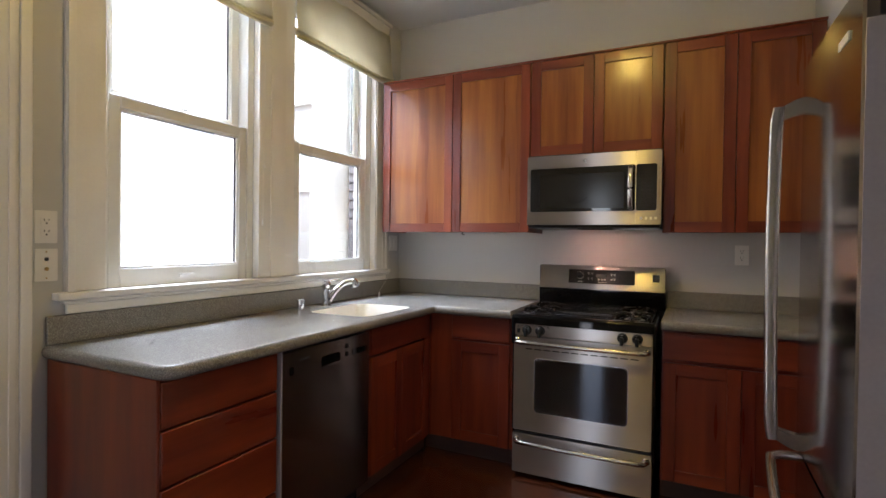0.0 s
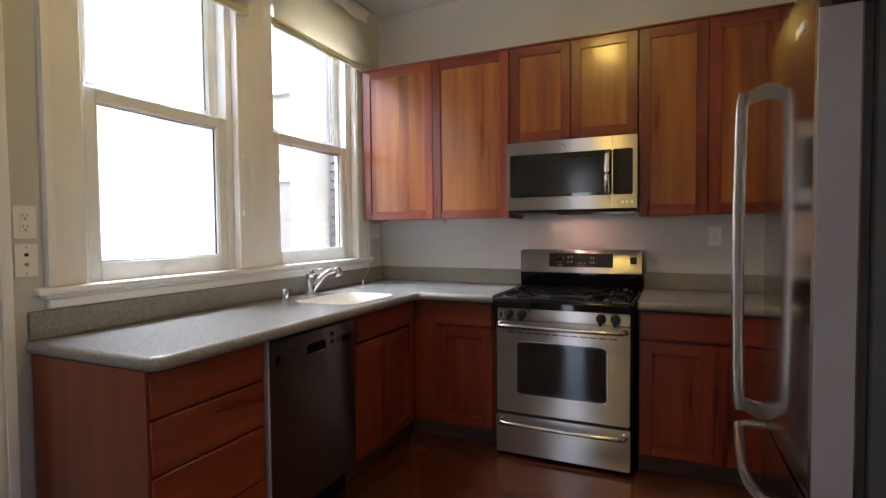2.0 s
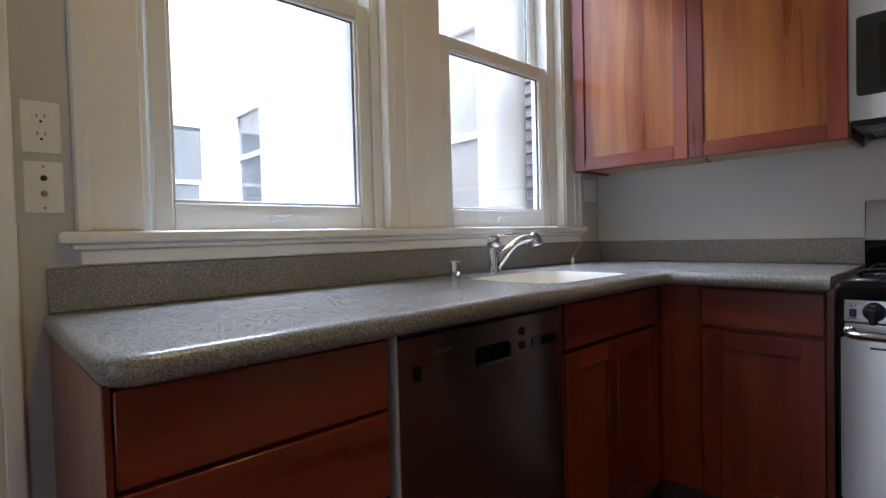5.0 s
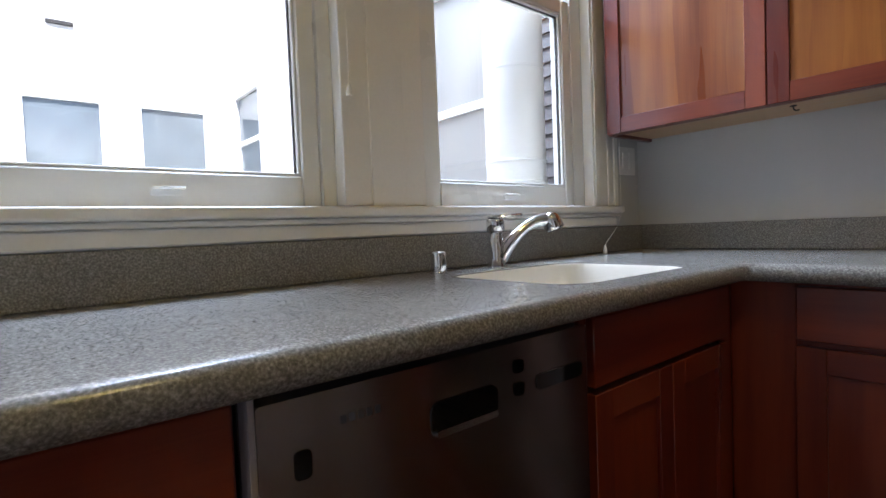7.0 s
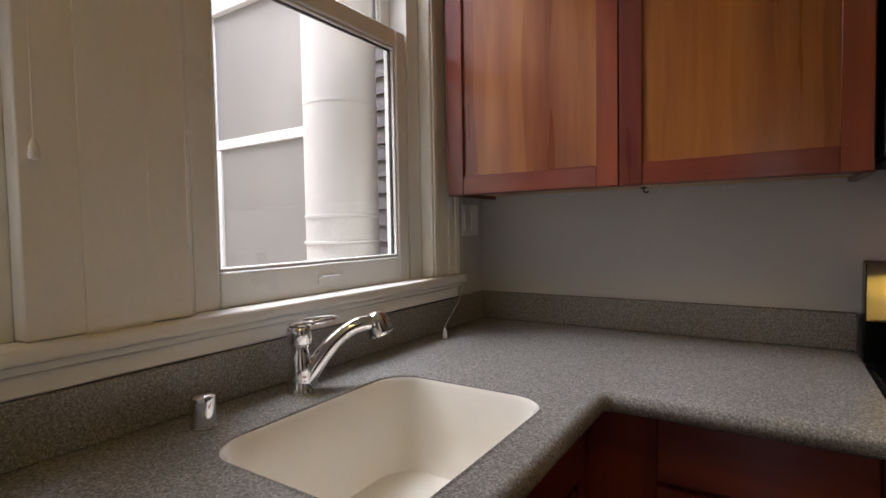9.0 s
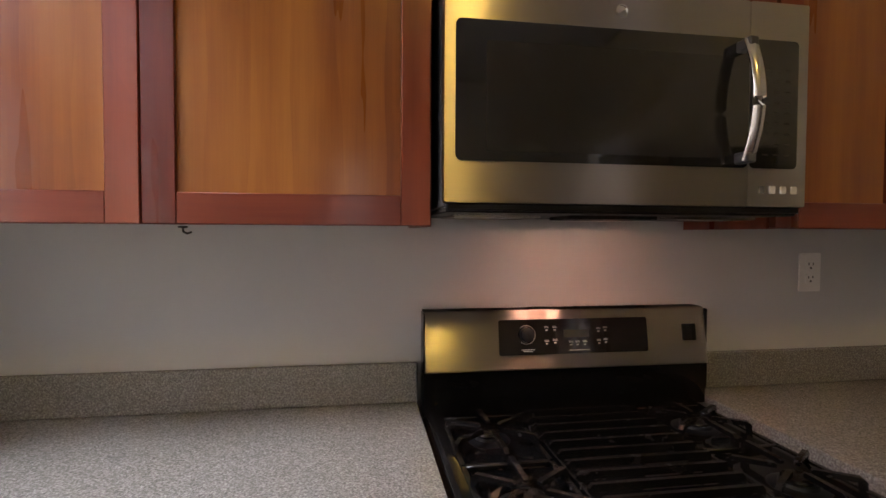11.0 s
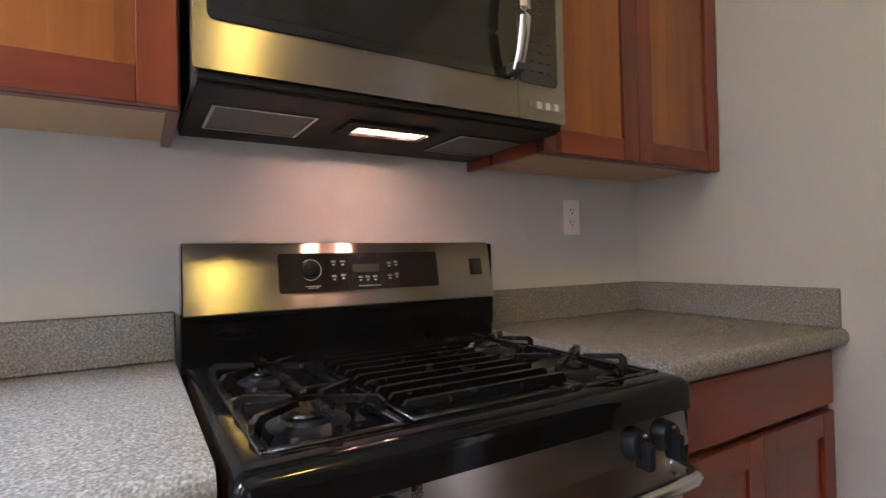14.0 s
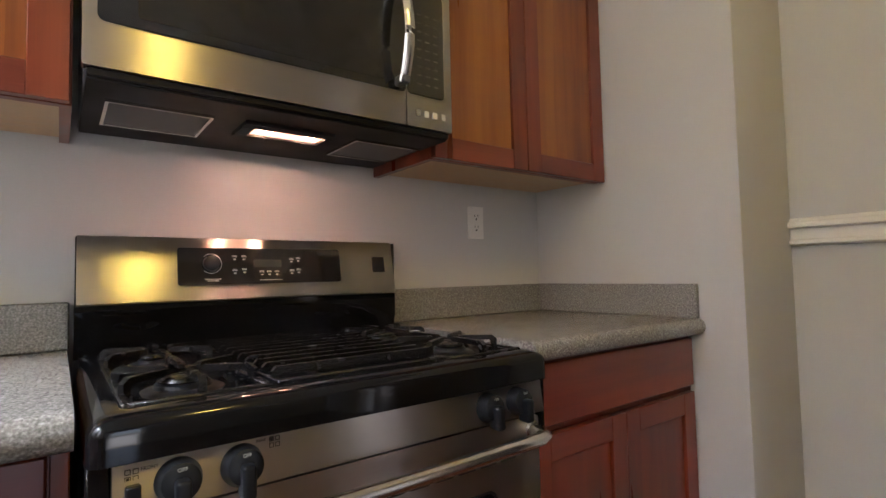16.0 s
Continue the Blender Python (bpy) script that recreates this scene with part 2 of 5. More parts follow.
PORC = material("cream_porcelain", (0.83, 0.79, 0.70), 0.18, vary=0.02)
PLATE = material("white_plastic", (0.82, 0.80, 0.75), 0.3, vary=0.02)
SLOT = material("slot_dark", (0.03, 0.025, 0.022), 0.6)
BRASS = material("brass", (0.55, 0.38, 0.16), 0.3, 1.0)
INK = material("pale_ink", (0.5, 0.5, 0.48), 0.5)
LCD = material("display_grey", (0.05, 0.055, 0.05), 0.2)
RED = material("red_mark", (0.35, 0.04, 0.03), 0.4)
STUCCO = material("white_siding_paint", (0.81, 0.79, 0.75), 0.7, vary=0.05, scale=2, bump=0.2)
CEMENT = material("grey_cement_render", (0.44, 0.395, 0.35), 0.8, vary=0.12, scale=1.8, bump=0.3)
DUCT = material("painted_duct", (0.62, 0.60, 0.56), 0.5, vary=0.12, scale=5, bump=0.1)
SIDING = material("dark_siding", (0.11, 0.10, 0.095), 0.7, vary=0.25, scale=14)
SCREEN = material("window_screen", (0.27, 0.255, 0.23), 0.5, vary=0.12, scale=2.5, fine=300)
FARGLASS = material("far_glass", (0.16, 0.18, 0.19), 0.08, vary=0.3, scale=2.5, spec=0.8)
GROUND = material("court_concrete", (0.38, 0.37, 0.35), 0.85, vary=0.2, scale=1.5, bump=0.3)
GLASS = clear_glass("window_glass")
LENS = glowing("lens_glow", (1.0, 0.56, 0.38), 0.45)
BULB = glowing("bulb_glow", (1.0, 0.53, 0.35), 145.0)
PAN = material("black_pan", (0.010, 0.009, 0.009), 0.55, vary=0.2, spec=0.25)
LAMP = glowing("lamp_glow", (1.0, 0.70, 0.14), 30.0)


# ---- mesh helpers ----
def box(bm, lo, hi, bevel=0.0, seg=1):
    """Adds a box between two corners to bm."""
    c = [(a + b) / 2 for a, b in zip(lo, hi)]
    s = [abs(b - a) for a, b in zip(lo, hi)]
    vs = bmesh.ops.create_cube(bm, size=1, matrix=Matrix.LocRotScale(c, None, s))["verts"]
    if bevel:
        es = {e for v in vs for e in v.link_edges}
        bmesh.ops.bevel(bm, geom=list(es), offset=min(bevel, min(s) * 0.45), segments=seg, affect="EDGES", profile=0.6)
    return bm


def boxes(*items, bevel=0.0, seg=1):
    bm = bmesh.new()
    for lo, hi in items:
        box(bm, lo, hi, bevel, seg)
    return bm


def cyl(bm, a, b, r, r2=None, n=20):
    a, b = Vector(a), Vector(b)
    d = b - a
    m = Matrix.Translation((a + b) / 2) @ d.to_track_quat("Z", "Y").to_matrix().to_4x4()
    bmesh.ops.create_cone(bm, cap_ends=True, segments=n, radius1=r, radius2=r if r2 is None else r2, depth=d.length, matrix=m)
    return bm


def lathe(bm, base, profile, axis=(0, 0, 1), n=28):
    """Turns (radius, height) pairs about an axis through base."""
    q = Vector(axis).to_track_quat("Z", "Y").to_matrix().to_4x4()
    m = Matrix.Translation(base) @ q
    rings = []
    for r, h in profile:
        rings.append([bm.verts.new(m @ Vector((r * math.cos(2 * math.pi * i / n), r * math.sin(2 * math.pi * i / n), h))) for i in range(n)])
    for p, q2 in zip(rings, rings[1:]):
        for i in range(n):
            bm.faces.new((p[i], p[(i + 1) % n], q2[(i + 1) % n], q2[i]))
    bm.faces.new(rings[0][::-1])
    bm.faces.new(rings[-1])
    return bm


def tube(bm, pts, radii, n=14, squash=(1, 1)):
    """A round bar swept along points, with capped ends."""
    pts = [Vector(p) for p in pts]
    rings = []
    for i, p in enumerate(pts):
        t = (pts[min(i + 1, len(pts) - 1)] - pts[max(i - 1, 0)]).normalized()
        side = t.cross(Vector((0, 0, 1)))
        side = side.normalized() if side.length > 1e-4 else Vector((1, 0, 0))
        up = side.cross(t)
        r = radii[i] if isinstance(radii, (list, tuple)) else radii
        rings.append([bm.verts.new(p + side * (r * squash[0] * math.cos(2 * math.pi * k / n)) + up * (r * squash[1] * math.sin(2 * math.pi * k / n))) for k in range(n)])
    for a, b in zip(rings, rings[1:]):
        for k in range(n):
            bm.faces.new((a[k], a[(k + 1) % n], b[(k + 1) % n], b[k]))
    bm.faces.new(rings[0][::-1])
    bm.faces.new(rings[-1])
    return bm


def prism(bm, outline, lift, place):
    """Extrudes a flat outline of (u, v) pairs; place turns (u, v, w) into a point, w from 0 to lift."""
    lo = [bm.verts.new(place(u, v, 0)) for u, v in outline]
    hi = [bm.verts.new(place(u, v, lift)) for u, v in outline]
    n = len(outline)
    bm.faces.new(lo[::-1])
    bm.faces.new(hi)
    for i in range(n):
        bm.faces.new((lo[i], lo[(i + 1) % n], hi[(i + 1) % n], hi[i]))
    return bm


def rounded(u0, v0, u1, v1, r, n=6):
    """The outline of a rectangle with round corners."""
    out = []
    for cx, cy, a0 in ((u1 - r, v1 - r, 0), (u0 + r, v1 - r, 90), (u0 + r, v0 + r, 180), (u1 - r, v0 + r, 270)):
        out += [(cx + r * math.cos(radians(a0 + 90 * k / n)), cy + r * math.sin(radians(a0 + 90 * k / n))) for k in range(n + 1)]
    return out


def finish(bm, name, mat, smooth=True):
    bmesh.ops.recalc_face_normals(bm, faces=bm.faces)
    me = bpy.data.meshes.new(name)
    bm.to_mesh(me)
    bm.free()
    me.materials.append(mat)
    if smooth:
        me.polygons.foreach_set("use_smooth", [True] * len(me.polygons))
        me.set_sharp_from_angle(angle=radians(38))
    return me


def thing(name, at, label, category, group=""):
    e = new(name)
    e.location = at
    e.empty_display_size = 0.1
    return tagged(e, label, category, group)


def part(name, bm, mat, parent, label="", smooth=True):
    """Links bm as one mesh under a thing or a part. The mesh is in world metres."""
    ob = new(name, finish(bm, name, mat, smooth))
    ob.parent = parent
    ob.matrix_parent_inverse = Matrix.Translation(-parent.location)
    return tagged(ob, label)


def solid(name, bm, mat, label="", category="", kind="", group="", smooth=True):
    return tagged(new(name, finish(bm, name, mat, smooth)), label, category, group, kind)


# ---- structure ----
X_R, Y_STUB, X_ALC, Y_BACK, H = 2.62, -0.75, 2.97, -4.7, 2.92
W1, W2, SILL, HEAD = (-2.20, -1.435), (-1.178, -0.36), 1.085, 2.70
D1 = (-3.42, -2.60)
wall = boxes(((-0.16, W2[1], -0.1), (0, 0.16, 3.1)), ((-0.16, W1[1], -0.1), (0, W2[0], 3.1)), ((-0.16, D1[1], -0.1), (0, W1[0], 3.1)),
             ((-0.16, Y_BACK - 0.16, -0.1), (0, D1[0], 3.1)), ((-0.16, D1[0], 2.04), (0, D1[1], 3.1)),
             ((-0.16, W1[0], -0.1), (0, W1[1], SILL - 0.04)), ((-0.16, W2[0], -0.1), (0, W2[1], SILL - 0.04)),
             ((-0.16, W1[0], HEAD), (0, W1[1], 3.1)), ((-0.16, W2[0], HEAD), (0, W2[1], 3.1)))
solid("wall_west", wall, PAINT, "grey-beige painted wall with two tall windows", "wall", "structure", smooth=False)
solid("wall_north", boxes(((0, 0, -0.1), (X_R, 0.16, 3.1))), PAINT, "grey-beige painted wall behind the range", "wall", "structure", smooth=False)
solid("wall_east", boxes(((X_R, Y_STUB, -0.1), (X_ALC + 0.16, 0.16, 3.1)), bevel=0.006, seg=2), PAINT, "grey painted end wall with a rounded corner", "wall", "structure")
# side opening added to hold the fill lamp
GX = (-3.75, -3.05)
solid("wall_alcove", boxes(((X_ALC, Y_BACK - 0.16, -0.1), (X_ALC + 0.16, GX[0], 3.1)), ((X_ALC, GX[1], -0.1), (X_ALC + 0.16, Y_STUB, 3.1)), ((X_ALC, GX[0], 2.1), (X_ALC + 0.16, GX[1], 3.1))), PAINT, "grey painted wall beside the fridge, with an opening added for the fill lamp", "wall", "structure", smooth=False)
GY = (0.78, 1.03)
solid("wall_south", boxes(((0, Y_BACK - 0.16, -0.1), (GY[0], Y_BACK, 3.1)), ((GY[1], Y_BACK - 0.16, -0.1), (X_ALC, Y_BACK, 3.1)), ((GY[0], Y_BACK - 0.16, 2.1), (GY[1], Y_BACK, 3.1))), PAINT,
      "grey-beige painted wall with a doorway to daylight", "wall", "structure", smooth=False)
# unseen wall added to close the side opening and keep direct sun out
solid("wall_sun_block", boxes(((X_ALC + 0.162, GX[0] - 0.3, -0.1), (X_ALC + 0.3, GX[1] + 0.3, 3.1))), PAINT, "unseen plain painted wall added to close the side opening against the sun", "wall", "structure", smooth=False)
solid("ceiling", boxes(((-0.16, Y_BACK - 0.16, H), (X_ALC + 0.16, 0.16, H + 0.12))), CEIL, "white painted plaster ceiling", "ceiling", "structure", smooth=False)
floor = solid("floor", boxes(((-0.16, Y_BACK - 0.16, -0.12), (X_ALC + 0.16, 0.16, -0.014))), GAP, "dark red-brown hardwood plank floor", "floor", "structure", smooth=False)
solid("ground", boxes(((-400, -400, -3.3), (400, 400, -3.2))), GROUND, "grey concrete ground of the light court", "ground", "structure", smooth=False)
solid("pavement", boxes(((-1.5, -12.0, -3.2), (3.6, Y_BACK - 0.17, -0.06)), bevel=0.01), STUCCO, "pale concrete landing outside the back doorway", "pavement", "structure", smooth=False)
rail = bmesh.new()
for lo, hi in (((X_ALC - 0.014, -2.95, 1.125), (X_ALC, Y_STUB, 1.212)), ((X_ALC - 0.03, -2.95, 1.178), (X_ALC - 0.014, Y_STUB, 1.20)), ((X_ALC - 0.022, -2.95, 1.128), (X_ALC - 0.014, Y_STUB, 1.145))):
    box(rail, lo, hi, 0.004)
solid("chair_rail", rail, TRIM, "white moulded chair rail on the wall", "moulding", "structure")
solid("baseboard", boxes(((X_ALC - 0.016, -1.3, 0), (X_ALC, Y_STUB, 0.14)), ((X_R, Y_STUB - 0.016, 0), (X_ALC - 0.017, Y_STUB, 0.14)), ((0, -2.44, 0), (0.016, -2.41, 0.14)), bevel=0.004), TRIM,
      "white painted baseboard", "moulding", "structure")


# ---- windows ----
def window(name, y0, y1, g0, g1):
    w = thing(name, (0, (y0 + y1) / 2, SILL), "white double-hung window with clear panes", "window")
    w["kind"] = "structure"
    # jamb liner of the opening, with stops
    jb = bmesh.new()
    box(jb, (-0.158, y0, SILL), (0.0, y0 + 0.016, HEAD))
    box(jb, (-0.158, y1 - 0.016, SILL), (-0.1225, y1, HEAD))
    box(jb, (-0.158, y0, HEAD - 0.016), (0.0, y1, HEAD))
    for a, b in ((y0 + 0.016, y0 + 0.03),):
        box(jb, (-0.082, a, SILL), (-0.076, b, HEAD - 0.016), 0.002)
        box(jb, (-0.150, a, SILL), (-0.124, b, HEAD - 0.016), 0.003)
    part("window_frame", jb, VINYL, w)
    f0 = y0 + 0.031

    def sash(nm, x0, x1, zb, gz0, gz1, zt):
        s = bmesh.new()
        box(s, (x0, f0, zb), (x1, g0, zt), 0.004)
        box(s, (x0, g1, zb), (x1, g1 + 0.048, zt), 0.004)
        box(s, (x0, g0, zb), (x1, g1, gz0), 0.004)
        box(s, (x0, g0, gz1), (x1, g1, zt), 0.004)
        # glazing bead
        for lo, hi in (((x0 + 0.01, g0, gz0), (x1 - 0.006, g0 + 0.008, gz1)), ((x0 + 0.01, g1 - 0.008, gz0), (x1 - 0.006, g1, gz1)),
                       ((x0 + 0.01, g0, gz0), (x1 - 0.006, g1, gz0 + 0.008)), ((x0 + 0.01, g0, gz1 - 0.008), (x1 - 0.006, g1, gz1))):
            box(s, lo, hi, 0.002)
        sp = part(nm, s, VINYL, w)
        xm = (x0 + x1) / 2
        p = part("pane", boxes(((xm - 0.003, g0 - 0.004, gz0 - 0.004), (xm + 0.003, g1 + 0.004, gz1 + 0.004))), GLASS, sp, "clear glass pane", smooth=False)
        p.visible_shadow = False
        seal = bmesh.new()
        box(seal, (xm - 0.006, g1 - 0.011, gz0 + 0.008), (xm + 0.006, g1 - 0.0085, gz1 - 0.008))
        box(seal, (xm - 0.006, g0 + 0.008, gz1 - 0.011), (xm + 0.006, g1 - 0.008, gz1 - 0.0085))
        part("seal", seal, SLOT, sp, "black rubber glazing seal", smooth=False)
        return sp

    low = sash("lower_sash", -0.072, -0.026, SILL + 0.008, 1.173, 1.814, 1.866)
    sash("upper_sash", -0.122, -0.084, 1.836, 1.893, HEAD - 0.07, HEAD - 0.016)
    # side filler at the wide jamb
    part("jamb_liner", boxes(((-0.122, g1 + 0.053, SILL + 0.006), (-0.024, y1 - 0.0005, HEAD - 0.016)), bevel=0.0015), VINYL, w)
    ym = (g0 + g1) / 2
    lift = bmesh.new()
    prism(lift, rounded(ym - 0.035, 1.122, ym + 0.035, 1.140, 0.006, 4), 0.004, lambda u, v, q: (-0.026 + q, u, v))
    box(lift, (-0.026, ym - 0.03, 1.137), (-0.010, ym + 0.03, 1.1415), 0.0015)
    part("sash_lift", lift, VINYL, low, "small white sash lift")
    lk = bmesh.new()
    box(lk, (-0.064, ym - 0.028, 1.862), (-0.034, ym + 0.028, 1.869), 0.002)
    cyl(lk, (-0.05, ym, 1.869), (-0.05, ym, 1.880), 0.011)
    box(lk, (-0.056, ym - 0.006, 1.874), (-0.022, ym + 0.006, 1.882), 0.002)
    part("sash_lock", lk, VINYL, low, "small white sash lock")
    sl = boxes(((-0.20, y0, SILL - 0.045), (-0.026, y1, SILL + 0.006)), bevel=0.004)
    part("window_sill", sl, VINYL, w)
    return w


window("window_1", *W1, -2.120, -1.526)
window("window_2", *W2, -1.088, -0.474)

trim = bmesh.new()
for x, a, b in ((0.0005, -2.34, W1[0]), (-0.0235, W1[1] - 0.002, W2[0]), (-0.0235, W2[1] - 0.002, -0.20)):
    box(trim, (x, a, SILL + 0.013), (0.020, b, 2.74), 0.003)
box(trim, (0.0005, -2.34, 2.742), (0.024, -0.20, 2.86), 0.004)
box(trim, (0.0005, -2.36, 2.86), (0.04, -0.18, 2.885), 0.006)
box(trim, (0.020, -0.228, SILL + 0.012), (0.028, -0.202, 2.74), 0.003)
box(trim, (0.020, -0.352, SILL + 0.012), (0.026, -0.326, 2.74), 0.0055, 3)
box(trim, (0.020, -0.268, SILL + 0.012), (0.024, -0.250, 2.74), 0.0035, 3)
box(trim, (0.020, -1.357, SILL + 0.012), (0.0235, -1.252, 2.74), 0.0033, 3)
box(trim, (0.020, -2.338, SILL + 0.012), (0.030, -2.312, 2.74), 0.004, 2)
solid("window_casing", trim, TRIM, "cream painted casing round both windows", "moulding", "structure")
stool = bmesh.new()
box(stool, (-0.026, -2.375, SILL - 0.016), (0.042, -0.178, SILL + 0.012), 0.009, 3)
box(stool, (0.0005, -2.35, SILL - 0.030), (0.030, -0.195, SILL - 0.017), 0.005, 2)
box(stool, (0.0005, -2.335, 1.018), (0.019, -0.205, SILL - 0.031), 0.004)
solid("window_stool", stool, TRIM, "cream painted window stool and apron", "moulding", "structure")


# ---- door beside the windows ----
def door():
    d = thing("door_1", (0, -3.0, 0), "closed cream painted panel door with white hinges", "door")
    d["kind"] = "structure"
    cas = bmesh.new()
    for a, b in ((-2.60, -2.445), (-3.575, -3.42)):
        box(cas, (0.0005, a, 0), (0.020, b, 2.20), 0.004)
    box(cas, (0.0005, -3.575, 2.202), (0.022, -2.445, 2.36), 0.004)
    box(cas, (0.020, -2.482, 0), (0.031, -2.447, 2.20), 0.007, 3)
    box(cas, (0.020, -2.512, 0), (0.0255, -2.490, 2.20), 0.005, 3)
    box(cas, (-0.10, D1[1] - 0.012, 0), (-0.0005, D1[1] - 0.001, 2.03))
    part("door_casing", cas, TRIM, d)
    leaf = bmesh.new()
    y0, y1 = D1[0] + 0.012, D1[1] - 0.016
    for lo, hi in (((y0, 0.01), (y0 + 0.11, 2.02)), ((y1 - 0.11, 0.01), (y1, 2.02)), ((y0 + 0.11, 0.01), (y1 - 0.11, 0.23)), ((y0 + 0.11, 0.95), (y1 - 0.11, 1.09)), ((y0 + 0.11, 1.90), (y1 - 0.11, 2.02))):
        box(leaf, (-0.038, lo[0], lo[1]), (0.002, hi[0], hi[1]), 0.003)
    box(leaf, (-0.03, y0 + 0.1, 0.2), (-0.010, y1 - 0.1, 1.95))
    lf = part("leaf", leaf, TRIM, d)
    for z0, z1 in ((0.26, 0.92), (1.12, 1.87)):
        p = boxes(((-0.011, y0 + 0.135, z0), (-0.003, y1 - 0.135, z1)), bevel=0.006, seg=2)
        part("panel", p, TRIM, lf)
    for z in (0.34, 1.80):
        h = bmesh.new()
        cyl(h, (0.010, -2.606, z - 0.045), (0.010, -2.606, z + 0.045), 0.008, n=14)
        cyl(h, (0.010, -2.606, z + 0.046), (0.010, -2.606, z + 0.056), 0.006, 0.003, n=14)
        cyl(h, (0.010, -2.606, z - 0.056), (0.010, -2.606, z - 0.046), 0.003, 0.006, n=14)
        for k in range(3):
            cyl(h, (0.010, -2.606, z - 0.024 + 0.024 * k), (0.010, -2.606, z - 0.022 + 0.024 * k), 0.0088, n=14)
        part("hinge", h, TRIM, d, "painted butt hinge")
    kb = lathe(bmesh.new(), (0.003, -3.35, 0.98), ((0.027, 0), (0.027, 0.004), (0.010, 0.008), (0.010, 0.03), (0.026, 0.04), (0.028, 0.052), (0.018, 0.064), (0.004, 0.067)), (1, 0, 0))
    part("door_handle", kb, BRASS, d, "round brass knob")


door()


# ---- roman shades ----
def shade(y0, y1, z0):
    s = thing("roman_shade", (0.05, (y0 + y1) / 2, z0), "cream linen roman shade gathered at the window head", "window shade", "shades over the windows")
    bm = bmesh.new()
    n = 26
    prof = [(0.040, 2.785), (0.043, 2.74), (0.047, 2.68), (0.052, 2.61), (0.060, z0 + 0.085), (0.068, z0 + 0.050), (0.067, z0 + 0.042), (0.057, z0 + 0.034), (0.068, z0 + 0.028), (0.076, z0 + 0.012), (0.072, z0 + 0.001), (0.060, z0), (0.052, z0 + 0.015), (0.046, z0 + 0.06)]
    rows = []
    for x, z in prof:
        row = []
        for i in range(n + 1):
            f = i / n
            sag = -0.012 * math.sin(math.pi * f) + 0.004 * math.sin(9 * f + z * 7)
            wave = 0.004 * math.sin(15 * f + z * 20) * (2.86 - z) / 0.4
            low = max(0, (2.75 - z) / 0.3)
            row.append(bm.verts.new((x + wave, y0 + (y1 - y0) * f, z + sag * low)))
        rows.append(row)
    for a, b in zip(rows, rows[1:]):
        for i in range(n):
            bm.faces.new((a[i], a[i + 1], b[i + 1], b[i]))
    bmesh.ops.solidify(bm, geom=bm.faces[:], thickness=0.003)
    part("fabric", bm, SHADE, s)
    part("bottom_bar", boxes(((0.047, y0 + 0.004, z0 - 0.006), (0.066, y1 - 0.004, z0 + 0.006)), bevel=0.004, seg=2), SHADE, s)
    part("head_rail", boxes(((0.0245, y0 + 0.004, 2.750), (0.040, y1 - 0.004, 2.792)), bevel=0.002), TRIM, s)


shade(-2.26, -1.40, 2.40)
shade(-1.21, -0.215, 2.42)


def cord(name, pts, label):
    c = thing(name, pts[0], label, "cord")
    part("string", tube(bmesh.new(), pts, 0.0009, 6), PLATE, c)
    e = Vector(pts[-1])
    bm = lathe(bmesh.new(), e - Vector((0, 0, 0.032)), ((0.002, 0), (0.0075, 0.002), (0.0078, 0.010), (0.006, 0.022), (0.0025, 0.032)), n=12)
    part("tassel", bm, PLATE, c, "small white pull")


cord("shade_cord", [(0.035, -1.416, 2.40), (0.035, -1.416, 2.0), (0.031, -1.417, 1.66), (0.030, -1.418, 1.402)], "thin white shade cord hanging by the window")
cord("blind_cord", [(0.048, -0.225, 2.42), (0.048, -0.222, 1.6), (0.050, -0.222, 1.10), (0.056, -0.232, 1.065), (0.066, -0.275, 1.02), (0.076, -0.335, 0.985), (0.086, -0.39, 0.958), (0.090, -0.405, 0.946)], "thin white cord hanging over the window stool")
clip = bmesh.new()
cyl(clip, (0.0205, -1.405, 1.680), (0.030, -1.405, 1.680), 0.010, 0.006, 14)
box(clip, (0.0205, -1.411, 1.655), (0.024, -1.399, 1.705), 0.002)
solid("cord_cleat", clip, PLATE, "small white cleat screwed to the window casing", "cleat")


